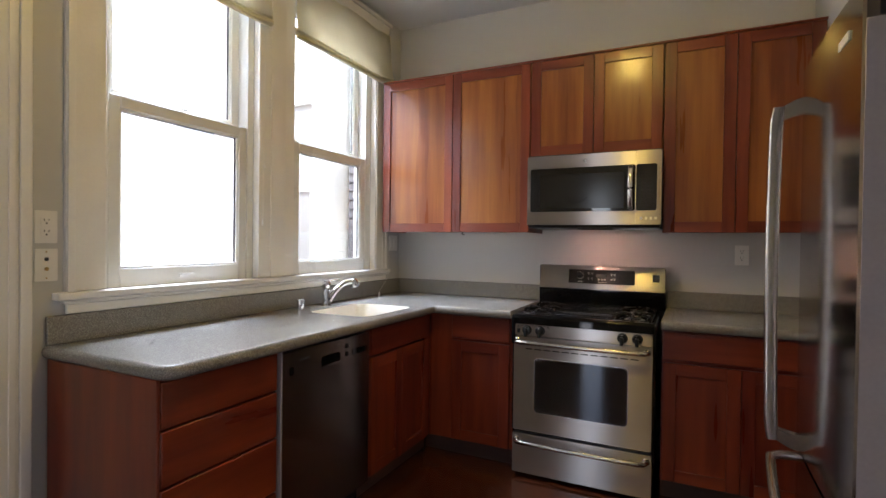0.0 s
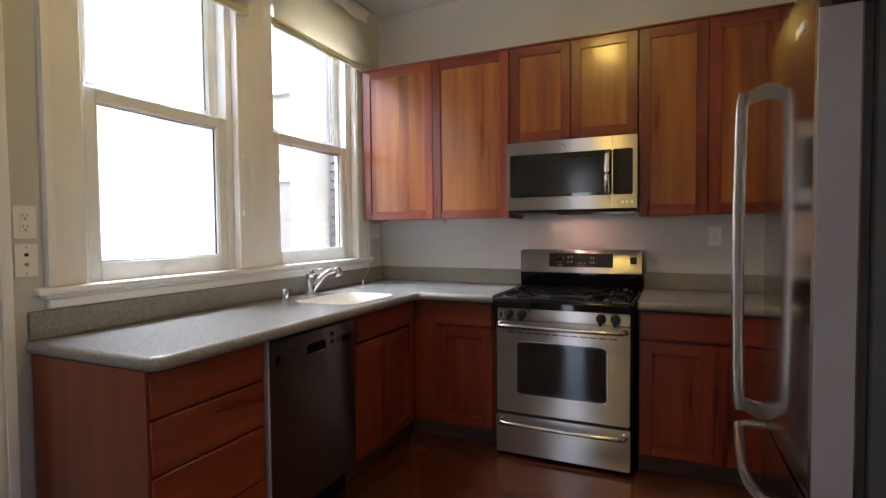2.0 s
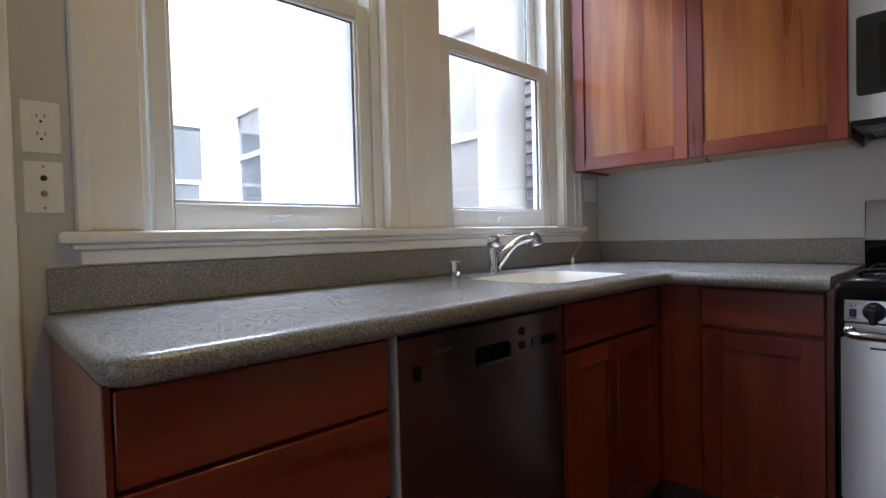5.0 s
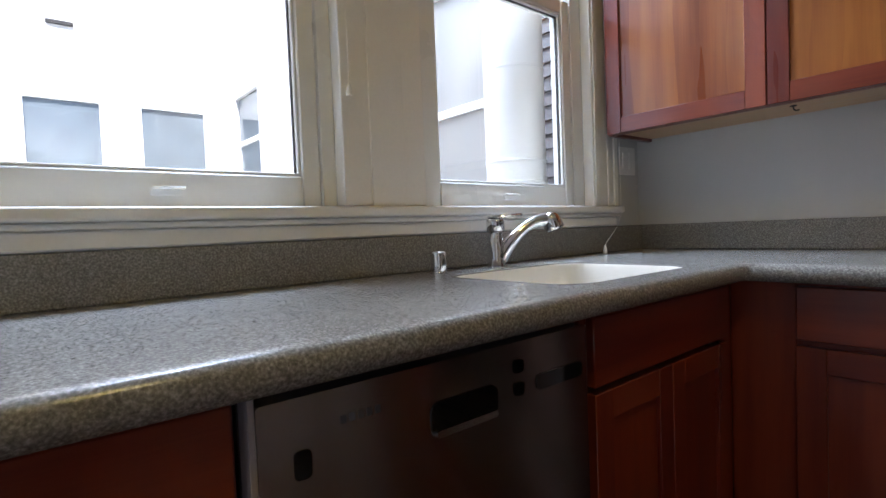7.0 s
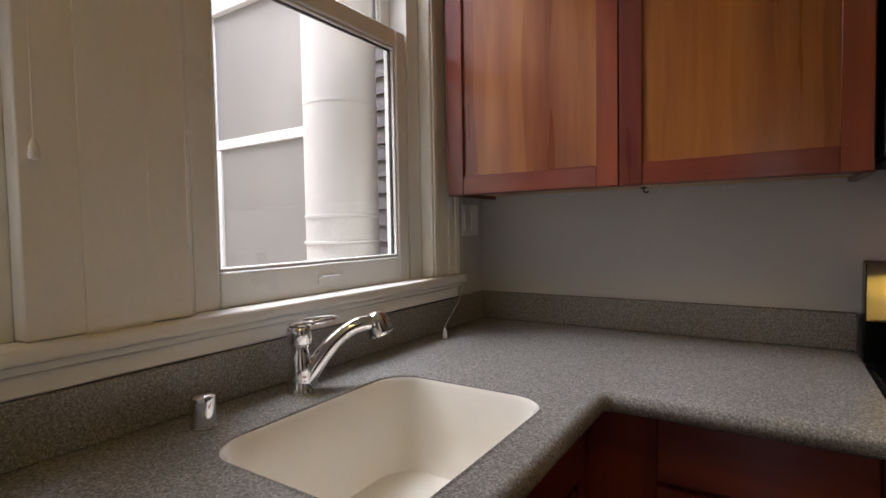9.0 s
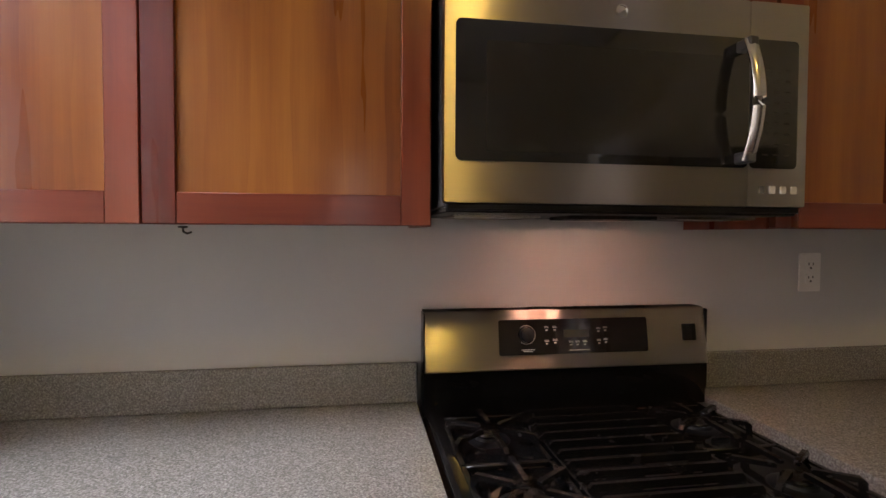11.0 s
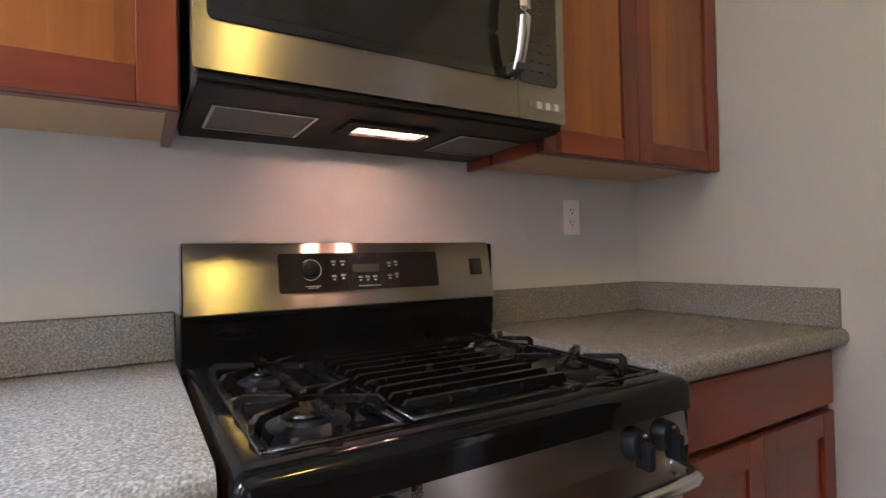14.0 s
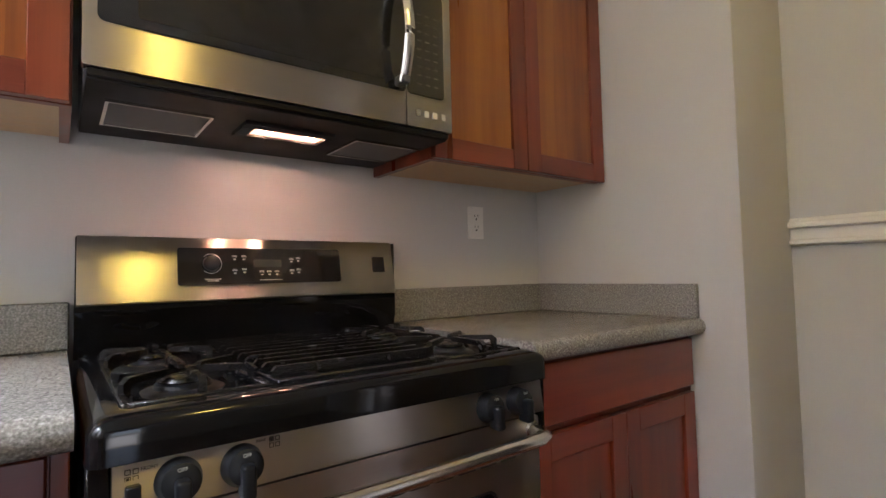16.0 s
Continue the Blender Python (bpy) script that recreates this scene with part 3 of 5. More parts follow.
# ---- outlets ----
def plate(name, frame_at, right, label, kind, cat="outlet", half=0.035):
    """A wall plate 70 by 114 mm. frame_at: middle; right: the wall's level direction seen from the room."""
    c, r = Vector(frame_at), Vector(right)
    out = Vector((0, 0, 1)).cross(r) * -1
    to = lambda u, v, w: tuple(c + r * u + Vector((0, 0, 1)) * v + out * w)
    t = thing(name, frame_at, label, cat)
    part("cover_plate", prism(bmesh.new(), rounded(-half, -0.057, half, 0.057, 0.004, 4), 0.005, to), PLATE, t)
    if kind == "outlet":
        for s in (0.0195, -0.0195):
            f = part("receptacle", prism(bmesh.new(), rounded(-0.0165, s - 0.014, 0.0165, s + 0.014, 0.006, 5), 0.0075, to), PLATE, t)
            sl = bmesh.new()
            prism(sl, [(-0.008, s + 0.001), (-0.006, s + 0.001), (-0.006, s + 0.009), (-0.008, s + 0.009)], 0.0085, to)
            prism(sl, [(0.006, s + 0.002), (0.008, s + 0.002), (0.008, s + 0.009), (0.006, s + 0.009)], 0.0085, to)
            prism(sl, rounded(-0.0025, s - 0.010, 0.0025, s - 0.004, 0.002, 4), 0.0085, to)
            part("slots", sl, SLOT, f, "dark slots", smooth=False)
    elif kind == "jack":
        for s, q in ((0.020, SLOT), (-0.014, BRASS)):
            part("jack", lathe(bmesh.new(), to(0, s, 0.004), ((0.0065, 0), (0.0065, 0.004), (0.004, 0.006), (0.003, 0.006)), out, 14), q, t, "small round jack")
    else:
        for u in (-0.023, 0.023):
            part("rocker", prism(bmesh.new(), rounded(u - 0.0165, -0.033, u + 0.0165, 0.033, 0.002, 3), 0.008, to), PLATE, t)
    for s in ((0.046, -0.046) if kind == "jack" else (0.0,) if kind == "outlet" else (0.048, -0.048)):
        part("screw", lathe(bmesh.new(), to(0, s, 0.0045), ((0.003, 0), (0.0028, 0.0015), (0.001, 0.002)), out, 10), PLATE if kind != "jack" else BRASS, t)


plate("wall_outlet", (0.0, -2.395, 1.330), (0, 1, 0), "white duplex outlet above the counter's end", "outlet")
plate("cable_plate", (0.0, -2.394, 1.197), (0, 1, 0), "white plate with two cable jacks", "jack", "wall plate")
plate("wall_outlet", (2.295, 0.0, 1.240), (1, 0, 0), "white duplex outlet beside the range", "outlet")
plate("light_switch", (0.0, -0.089, 1.285), (0, 1, 0), "white double rocker switch in the corner under the cabinet", "rocker", "switch", 0.058)


# ---- counters and sink ----
ZC, ZT = 0.914, 0.874
SK = (0.190, -1.276, 0.580, -0.778)


def counter_edge(bm, path, z0, z1, r):
    """A bullnose strip that runs along a level path; it bulges to the path's right."""
    n = 14
    rows = []
    for i, p in enumerate(path):
        p = Vector((*p, 0))
        t = [(Vector((*path[j + 1], 0)) - Vector((*path[j], 0))).normalized() for j in (max(i - 1, 0), min(i, len(path) - 2))]
        nrm = [Vector((q.y, -q.x, 0)) for q in t]
        m = (nrm[0] + nrm[1]).normalized()
        m = m / max(0.3, m.dot(nrm[0]))
        row = [bm.verts.new((p.x - m.x * 0.012, p.y - m.y * 0.012, z1 + 0.0003))]
        for k in range(n + 1):
            a = math.pi / 2 - math.pi * k / n
            row.append(bm.verts.new((p.x + m.x * r * math.cos(a), p.y + m.y * r * math.cos(a), (z0 + z1) / 2 + (z1 - z0) / 2 * math.sin(a) + 0.0003)))
        rows.append(row)
    for a, b in zip(rows, rows[1:]):
        for k in range(n + 1):
            bm.faces.new((a[k], b[k], b[k + 1], a[k + 1]))
    for row in (rows[0], rows[-1]):
        bm.faces.new(row[1:])
    return bm


def counter_left():
    c = thing("countertop", (0.3, -1.2, ZT), "grey speckled L-shaped countertop with a bullnose edge", "countertop")
    bm = bmesh.new()
    s = SK
    top = []
    # slab with a hole for the sink: four strips round it, then the return to the range
    rim = rounded(s[0] - 0.004, s[1] - 0.004, s[2] + 0.004, s[3] + 0.004, 0.079, 7)
    outer = [(0.002, -2.388), (0.600, -2.388), (0.628, -2.376), (0.640, -2.348), (0.640, -0.640), (0.640, -0.002), (0.002, -0.002)]
    for z in (ZC, ZT):
        vs_o = [bm.verts.new((x, y, z)) for x, y in outer]
        vs_i = [bm.verts.new((x, y, z)) for x, y in rim]
        es = [bm.edges.new((v[i], v[(i + 1) % len(v)])) for v in (vs_o, vs_i) for i in range(len(v))]
        bmesh.ops.triangle_fill(bm, edges=es, use_beauty=True)
        top.append((vs_o, vs_i))
    for k in (0, 1):
        a, b = top[0][k], top[1][k]
        for i in range(len(a)):
            bm.faces.new((a[i], a[(i + 1) % len(a)], b[(i + 1) % len(b)], b[i]))
    box(bm, (0.640, -0.652, ZT), (1.130, -0.002, ZC))
    arc = [(0.600 + 0.04 * math.cos(radians(a)), -2.348 + 0.04 * math.sin(radians(a))) for a in range(-90, 1, 15)]
    inner = [(0.68 - 0.038 * math.cos(radians(a)), -0.69 + 0.038 * math.sin(radians(a))) for a in range(0, 91, 18)]
    counter_edge(bm, [(0.004, -2.388)] + arc + inner + [(1.130, -0.652)], ZT - 0.006, ZC, 0.020)
    part("worktop", bm, COUNTER, c)
    bs = boxes(((0.002, -2.397, ZC), (0.020, -0.002, 1.016)), ((0.0205, -0.020, ZC), (1.133, -0.002, 1.016)), bevel=0.003)
    part("backsplash", bs, COUNTER, c)
    loop = rounded(s[0] - 0.004, s[1] - 0.004, s[2] + 0.004, s[3] + 0.004, 0.079, 7)
    part("sink_bead", tube(bmesh.new(), [(x, y, ZC - 0.0015) for x, y in loop + loop[:1]], 0.0032, 8), COUNTER, c)


counter_left()


def counter_right():
    c = thing("countertop", (2.26, -0.3, ZT), "grey speckled countertop between range and wall", "countertop")
    bm = boxes(((1.905, -0.620, ZT), (X_R - 0.002, -0.002, ZC)))
    counter_edge(bm, [(1.905, -0.620), (X_R - 0.002, -0.620)], ZT - 0.006, ZC, 0.020)
    part("worktop", bm, COUNTER, c)
    part("backsplash", boxes(((1.903, -0.020, ZC), (X_R - 0.0205, -0.002, 1.016)), ((X_R - 0.020, -0.625, ZC), (X_R - 0.002, -0.002, 1.016)), bevel=0.003), COUNTER, c)


counter_right()


def sink():
    k = thing("kitchen_sink", (0.385, -1.025, 0.70), "cream undermount single-bowl sink", "sink")
    bm = bmesh.new()
    x0, y0, x1, y1 = SK
    rings = []
    for inset, z, r in ((-0.003, ZT - 0.006, 0.078), (-0.003, ZC - 0.003, 0.078), (0.002, ZC - 0.002, 0.075), (0.007, ZC - 0.010, 0.075), (0.016, 0.80, 0.075), (0.024, 0.76, 0.075), (0.042, 0.716, 0.08), (0.075, 0.702, 0.08), (0.15, 0.699, 0.05)):
        rings.append([bm.verts.new((x, y, z)) for x, y in rounded(x0 + inset, y0 + inset, x1 - inset, y1 - inset, r, 7)])
    for a, b in zip(rings, rings[1:]):
        for i in range(len(a)):
            bm.faces.new((a[i], a[(i + 1) % len(a)], b[(i + 1) % len(b)], b[i]))
    bm.faces.new(rings[-1])
    part("bowl", bm, PORC, k)
    part("drain", lathe(bmesh.new(), (0.36, -1.03, 0.700), ((0.057, 0), (0.055, 0.004), (0.040, 0.003), (0.036, -0.004), (0.004, -0.004))), CHROME, k, "round steel drain")


sink()


def faucet():
    at = Vector((0.100, -0.990, ZC))
    f = thing("faucet", at, "chrome single-lever pull-out kitchen faucet", "faucet")
    b = lathe(bmesh.new(), at, ((0.029, 0), (0.029, 0.003), (0.026, 0.007), (0.0255, 0.030), (0.0245, 0.060), (0.021, 0.078), (0.0185, 0.088), (0.0185, 0.100)))
    body = part("body", b, CHROME, f)
    part("collar", lathe(bmesh.new(), at + Vector((0, 0, 0.100)), ((0.0185, 0), (0.0235, 0.002), (0.0265, 0.006), (0.0270, 0.030), (0.0262, 0.037), (0.0225, 0.041), (0.008, 0.043))), CHROME, body)
    lv = bmesh.new()
    o = at + Vector((0, 0, 0.147))
    d = Vector((0.42, 0.90, 0.05)).normalized()
    s = Vector((-d.y, d.x, 0)).normalized()
    ring = [o + d * (0.040 + 0.044 * math.cos(a)) + s * (0.019 * math.sin(a)) * (1.15 - 0.35 * math.cos(a)) for a in [2 * math.pi * i / 20 for i in range(21)]]
    tube(lv, ring, 0.0046, 8)
    lathe(lv, o - Vector((0, 0, 0.005)), ((0.022, 0), (0.024, 0.003), (0.021, 0.008), (0.006, 0.010)), n=22)
    part("lever", lv, CHROME, f, "chrome loop lever")
    p0 = at + Vector((0.004, 0.010, 0.022))
    p3 = Vector((0.182, -0.832, ZC + 0.130))
    ctrl = [p0, p0 + Vector((0.018, 0.036, 0.058)), p3 + Vector((-0.034, -0.066, 0.016)), p3]
    pts = []
    for i in range(17):
        q = i / 16
        pts.append(ctrl[0] * (1 - q) ** 3 + ctrl[1] * 3 * q * (1 - q) ** 2 + ctrl[2] * 3 * q * q * (1 - q) + ctrl[3] * q ** 3)
    part("spout", tube(bmesh.new(), pts, [0.0225 - 0.006 * min(1, i / 9) + 0.003 * max(0, (i - 10) / 6) for i in range(17)], 18), CHROME, f)
    axis = Vector((0.20, 0.30, -0.93)).normalized()
    hd = lathe(bmesh.new(), p3, ((0.003, -0.027), (0.013, -0.0245), (0.021, -0.018), (0.0262, -0.008), (0.0285, 0.004), (0.0295, 0.016), (0.0300, 0.024), (0.0285, 0.027), (0.024, 0.027)), axis)
    head = part("spray_head", hd, CHROME, f)
    part("nozzle", lathe(bmesh.new(), p3 + axis * 0.0268, ((0.0240, 0), (0.0235, 0.003), (0.004, 0.0035)), axis), DGREY, head, "grey spray face")


faucet()
AG = (0.102, -1.212, ZC)
sd = thing("air_gap", AG, "small chrome air-gap cap on the counter", "air gap")
part("cap", lathe(bmesh.new(), AG, ((0.0215, 0.003), (0.0215, 0.047), (0.0205, 0.054), (0.016, 0.058), (0.003, 0.059))), CHROME, sd)
part("foot", lathe(bmesh.new(), AG, ((0.0240, 0), (0.0240, 0.003), (0.0226, 0.004), (0.01, 0.004))), CHROME, sd)


# ---- cabinets ----
def face(axis, at):
    """Placing of a cabinet front: u runs along the wall, v up, w out of the front into the room."""
    return (lambda u, v, w: (u, at - w, v)) if axis == "y" else (lambda u, v, w: (at + w, u, v))


def slab(bm, f, u0, v0, u1, v1, w0, w1, bevel=0.0015):
    a, b = f(u0, v0, w0), f(u1, v1, w1)
    return box(bm, [min(p, q) for p, q in zip(a, b)], [max(p, q) for p, q in zip(a, b)], bevel)


def shaker(parent, f, u0, v0, u1, v1, mats, rail_w=0.062, t=0.02, name="door"):
    """A frame-and-panel door: a recessed panel held by two stiles and two rails."""
    p = bmesh.new()
    slab(p, f, u0 + rail_w - 0.004, v0 + rail_w - 0.004, u1 - rail_w + 0.004, v1 - rail_w + 0.004, 0.002, t - 0.010)
    st = part(name, p, mats[2], parent)
    for ua in (u0, u1 - rail_w):
        part("stile", slab(bmesh.new(), f, ua, v0, ua + rail_w, v1, 0, t), mats[0], st)
    for va in (v0, v1 - rail_w):
        part("rail", slab(bmesh.new(), f, u0 + rail_w, va, u1 - rail_w, va + rail_w, 0, t - 0.0006), mats[1], st)
    return st


def upper(x0, x1, z0, z1, splits, label, left_lip=0.0):
    c = thing("wall_cabinet", ((x0 + x1) / 2, -0.15, z0), label, "cabinet", "wall cabinets")
    body = boxes(((x0, -0.299, z0), (x0 + 0.018, -0.001, z1)), ((x1 - 0.018, -0.299, z0 + (0.029 if x1 > 2.5 else 0)), (x1, -0.001, z1)), ((x0 + 0.018, -0.299, z1 - 0.018), (x1 - 0.018, -0.001, z1)), ((x0 + 0.018, -0.299, z0 + 0.001), (x1 - 0.018, -0.280, z0 + 0.04)))
    part("body", body, CHERRY, c)
    part("bottom_panel", boxes(((x0 + 0.018, -0.280, z0 + 0.012), (x1 - (0.001 if x1 > 2.5 else 0.018), -0.001, z0 + 0.028))), UNDER, c, "pale unfinished underside", smooth=False)
    # dark sheet right behind the doors stands in for shade in their gaps
    part("gap_shade", boxes(((x0 + 0.019, -0.284, z0 + 0.045), (x1 - 0.019, -0.281, z1 - 0.02))), GAP, c, smooth=False)
    f = face("y", -0.301)
    for a, b in zip(splits, splits[1:]):
        shaker(c, f, a + 0.0015, z0 + 0.002, b - 0.0015, z1 - 0.002, (CHERRY, CHERRY_H, PANEL), 0.058)
    return c


upper(0.050, 1.128, 1.362, 2.408, (0.055, 0.598, 1.126), "cherry wall cabinet with two panelled doors in the corner")
upper(1.132, 1.882, 1.828, 2.408, (1.133, 1.507, 1.881), "short cherry wall cabinet above the microwave")
upper(1.886, X_R - 0.002, 1.362, 2.408, (1.888, 2.236, X_R - 0.006), "cherry wall cabinet with two panelled doors beside the wall")
part_top = boxes(((0.050, -0.328, 2.4085), (X_R - 0.003, -0.001, 2.420)), bevel=0.003)
solid("cabinet_top_board", part_top, CHERRY_H, "cherry top board along the wall cabinets", "moulding")


hook = lathe(bmesh.new(), (0.648, -0.256, 1.3615), ((0.004, 0), (0.009, 0.001), (0.009, 0.004), (0.003, 0.005)), (0, 0, -1), 14)
tube(hook, [(0.648, -0.256, 1.358), (0.648, -0.254, 1.350), (0.652, -0.244, 1.346), (0.656, -0.232, 1.349)], 0.0022, 8)
solid("cup_hook", hook, SLOT, "small dark hook screwed under the wall cabinet", "hook")


def base_shell(name, at, label, lo, hi, axis, group="base cabinets"):
    c = thing(name, at, label, "cabinet", group)
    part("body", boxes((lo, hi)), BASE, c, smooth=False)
    return c


def drawers():
    c = base_shell("drawer_cabinet", (0.3, -2.15, 0), "dark cherry cabinet with four drawers at the counter's end", (0.021, -2.386, 0.105), (0.588, -1.905, ZT - 0.001), "x")
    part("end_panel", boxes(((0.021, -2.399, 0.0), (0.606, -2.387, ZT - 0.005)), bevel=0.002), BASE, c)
    part("toe_kick", boxes(((0.05, -2.386, 0), (0.535, -1.905, 0.104))), TOE, c, smooth=False)
    f = face("x", 0.589)
    for z0, z1 in ((0.716, 0.858), (0.536, 0.708), (0.326, 0.528), (0.112, 0.318)):
        slab_bm = bmesh.new()
        slab(slab_bm, f, -2.385, z0, -1.908, z1, 0, 0.02, 0.003)
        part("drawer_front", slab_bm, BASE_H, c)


def sink_base():
    c = base_shell("sink_cabinet", (0.3, -0.95, 0), "dark cherry sink cabinet with two doors", (0.15, -1.282, 0.105), (0.588, -0.64, 0.69), "x")
    part("toe_kick", boxes(((0.08, -1.282, 0), (0.535, -0.56, 0.104))), TOE, c, smooth=False)
    f = face("x", 0.589)
    fr = bmesh.new()
    slab(fr, f, -1.281, 0.105, -1.262, ZT - 0.001, -0.02, 0)
    slab(fr, f, -0.662, 0.105, -0.592, ZT - 0.001, -0.02, 0)
    slab(fr, f, -1.262, 0.84, -0.662, ZT - 0.001, -0.02, 0)
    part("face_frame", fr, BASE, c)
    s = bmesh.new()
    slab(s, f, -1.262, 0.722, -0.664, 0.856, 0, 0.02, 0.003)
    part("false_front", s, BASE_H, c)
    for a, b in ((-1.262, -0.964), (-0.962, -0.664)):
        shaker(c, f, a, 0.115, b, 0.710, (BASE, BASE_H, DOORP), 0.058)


def corner_base():
    c = base_shell("base_cabinet", (0.9, -0.3, 0), "dark cherry base cabinet with a drawer beside the range", (0.645, -0.588, 0.105), (1.128, -0.022, ZT - 0.001), "y")
    part("toe_kick", boxes(((0.536, -0.535, 0), (1.128, -0.05, 0.104))), TOE, c, smooth=False)
    f = face("y", -0.589)
    fr = bmesh.new()
    slab(fr, f, 0.588, 0.105, 0.742, ZT - 0.001, -0.01, 0.001)
    slab(fr, f, 1.108, 0.105, 1.128, ZT - 0.001, -0.01, 0.001)
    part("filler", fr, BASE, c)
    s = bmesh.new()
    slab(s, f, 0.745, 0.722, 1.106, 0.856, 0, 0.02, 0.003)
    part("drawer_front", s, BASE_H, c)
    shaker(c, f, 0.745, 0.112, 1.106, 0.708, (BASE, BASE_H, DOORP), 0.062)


def right_base():
    c = base_shell("base_cabinet", (2.25, -0.3, 0), "dark cherry base cabinet with one drawer and two doors", (1.908, -0.588, 0.105), (X_R - 0.003, -0.022, ZT - 0.001), "y")
    part("toe_kick", boxes(((1.908, -0.535, 0), (X_R - 0.003, -0.05, 0.104))), TOE, c, smooth=False)
    f = face("y", -0.589)
    s = bmesh.new()
    slab(s, f, 1.916, 0.722, 2.598, 0.860, 0, 0.02, 0.003)
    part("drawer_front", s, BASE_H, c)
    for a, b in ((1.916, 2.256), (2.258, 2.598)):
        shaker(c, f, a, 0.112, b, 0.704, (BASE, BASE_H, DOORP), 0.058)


drawers()
sink_base()
corner_base()
right_base()


# ---- dishwasher ----
def dishwasher():
    d = thing("dishwasher", (0.3, -1.59, 0), "dark stainless built-in dishwasher with a pocket handle", "dishwasher")
    part("tub", boxes(((0.05, -1.898, 0.10), (0.585, -1.288, 0.866))), DGREY, d, smooth=False)
    part("toe_panel", boxes(((0.30, -1.894, 0.0), (0.545, -1.292, 0.098))), BLACK, d, smooth=False)
    f = face("x", 0.586)
    out = rounded(-1.888, 0.112, -1.298, 0.850, 0.006, 3)
    dr = part("door", prism(bmesh.new(), out, 0.030, f), STEEL_D, d)
    # pale grey strip stands in for the reflection along the steel door's edge
    bm = bmesh.new()
    slab(bm, f, -1.8965, 0.112, -1.8890, 0.862, 0.0, 0.0315, 0.001)
    part("edge_gleam", bm, GREYSIDE, d, "thin pale grey strip coloured as the gleam on the door's edge")
    h = bmesh.new()
    prism(h, rounded(-1.655, 0.750, -1.528, 0.796, 0.014, 5), 0.0325, f)
    part("pocket_handle", h, BLACK, dr, "black recessed handle")
    lip = bmesh.new()
    prism(lip, rounded(-1.650, 0.748, -1.533, 0.758, 0.004, 3), 0.037, f)
    part("handle_lip", lip, BAR, dr, "bright lower lip of the handle")
    pn = bmesh.new()
    prism(pn, rounded(-1.438, 0.763, -1.314, 0.789, 0.010, 5), 0.0325, f)
    part("display", pn, DGLASS, dr, "small black control window")
    for u in (-1.479,):
        for v in (0.812, 0.776):
            bt = bmesh.new()
            prism(bt, rounded(u - 0.010, v - 0.010, u + 0.010, v + 0.010, 0.004, 3), 0.0330, f)
            part("button", bt, BLACK, dr)
    bd = bmesh.new()
    prism(bd, rounded(-1.848, 0.757, -1.828, 0.790, 0.006, 4), 0.0325, f)
    part("badge", bd, BLACK, dr, "small dark badge")
    mk = bmesh.new()
    for i in range(5):
        prism(mk, rounded(-1.79 + i * 0.012, 0.806, -1.782 + i * 0.012, 0.816, 0.001, 2), 0.0308, f)
    part("maker_mark", mk, DGREY, dr, "small dark raised mark")


dishwasher()


# ---- range ----
RX0, RX1 = 1.139, 1.885


def words(name, text, size, m, mat, parent):
    """Raised lettering in the built-in font."""
    cu = bpy.data.curves.new(name, "FONT")
    cu.body, cu.size, cu.extrude, cu.align_x, cu.align_y = text, size, 0.0002, "CENTER", "CENTER"
    tmp = new(name, cu)
    me = bpy.data.meshes.new_from_object(tmp)
    bpy.data.objects.remove(tmp)
    me.transform(m)
    me.materials.append(mat)
    ob = new(name, me)
    ob.parent = parent
    ob.matrix_parent_inverse = Matrix.Translation(-parent.location)
    return ob


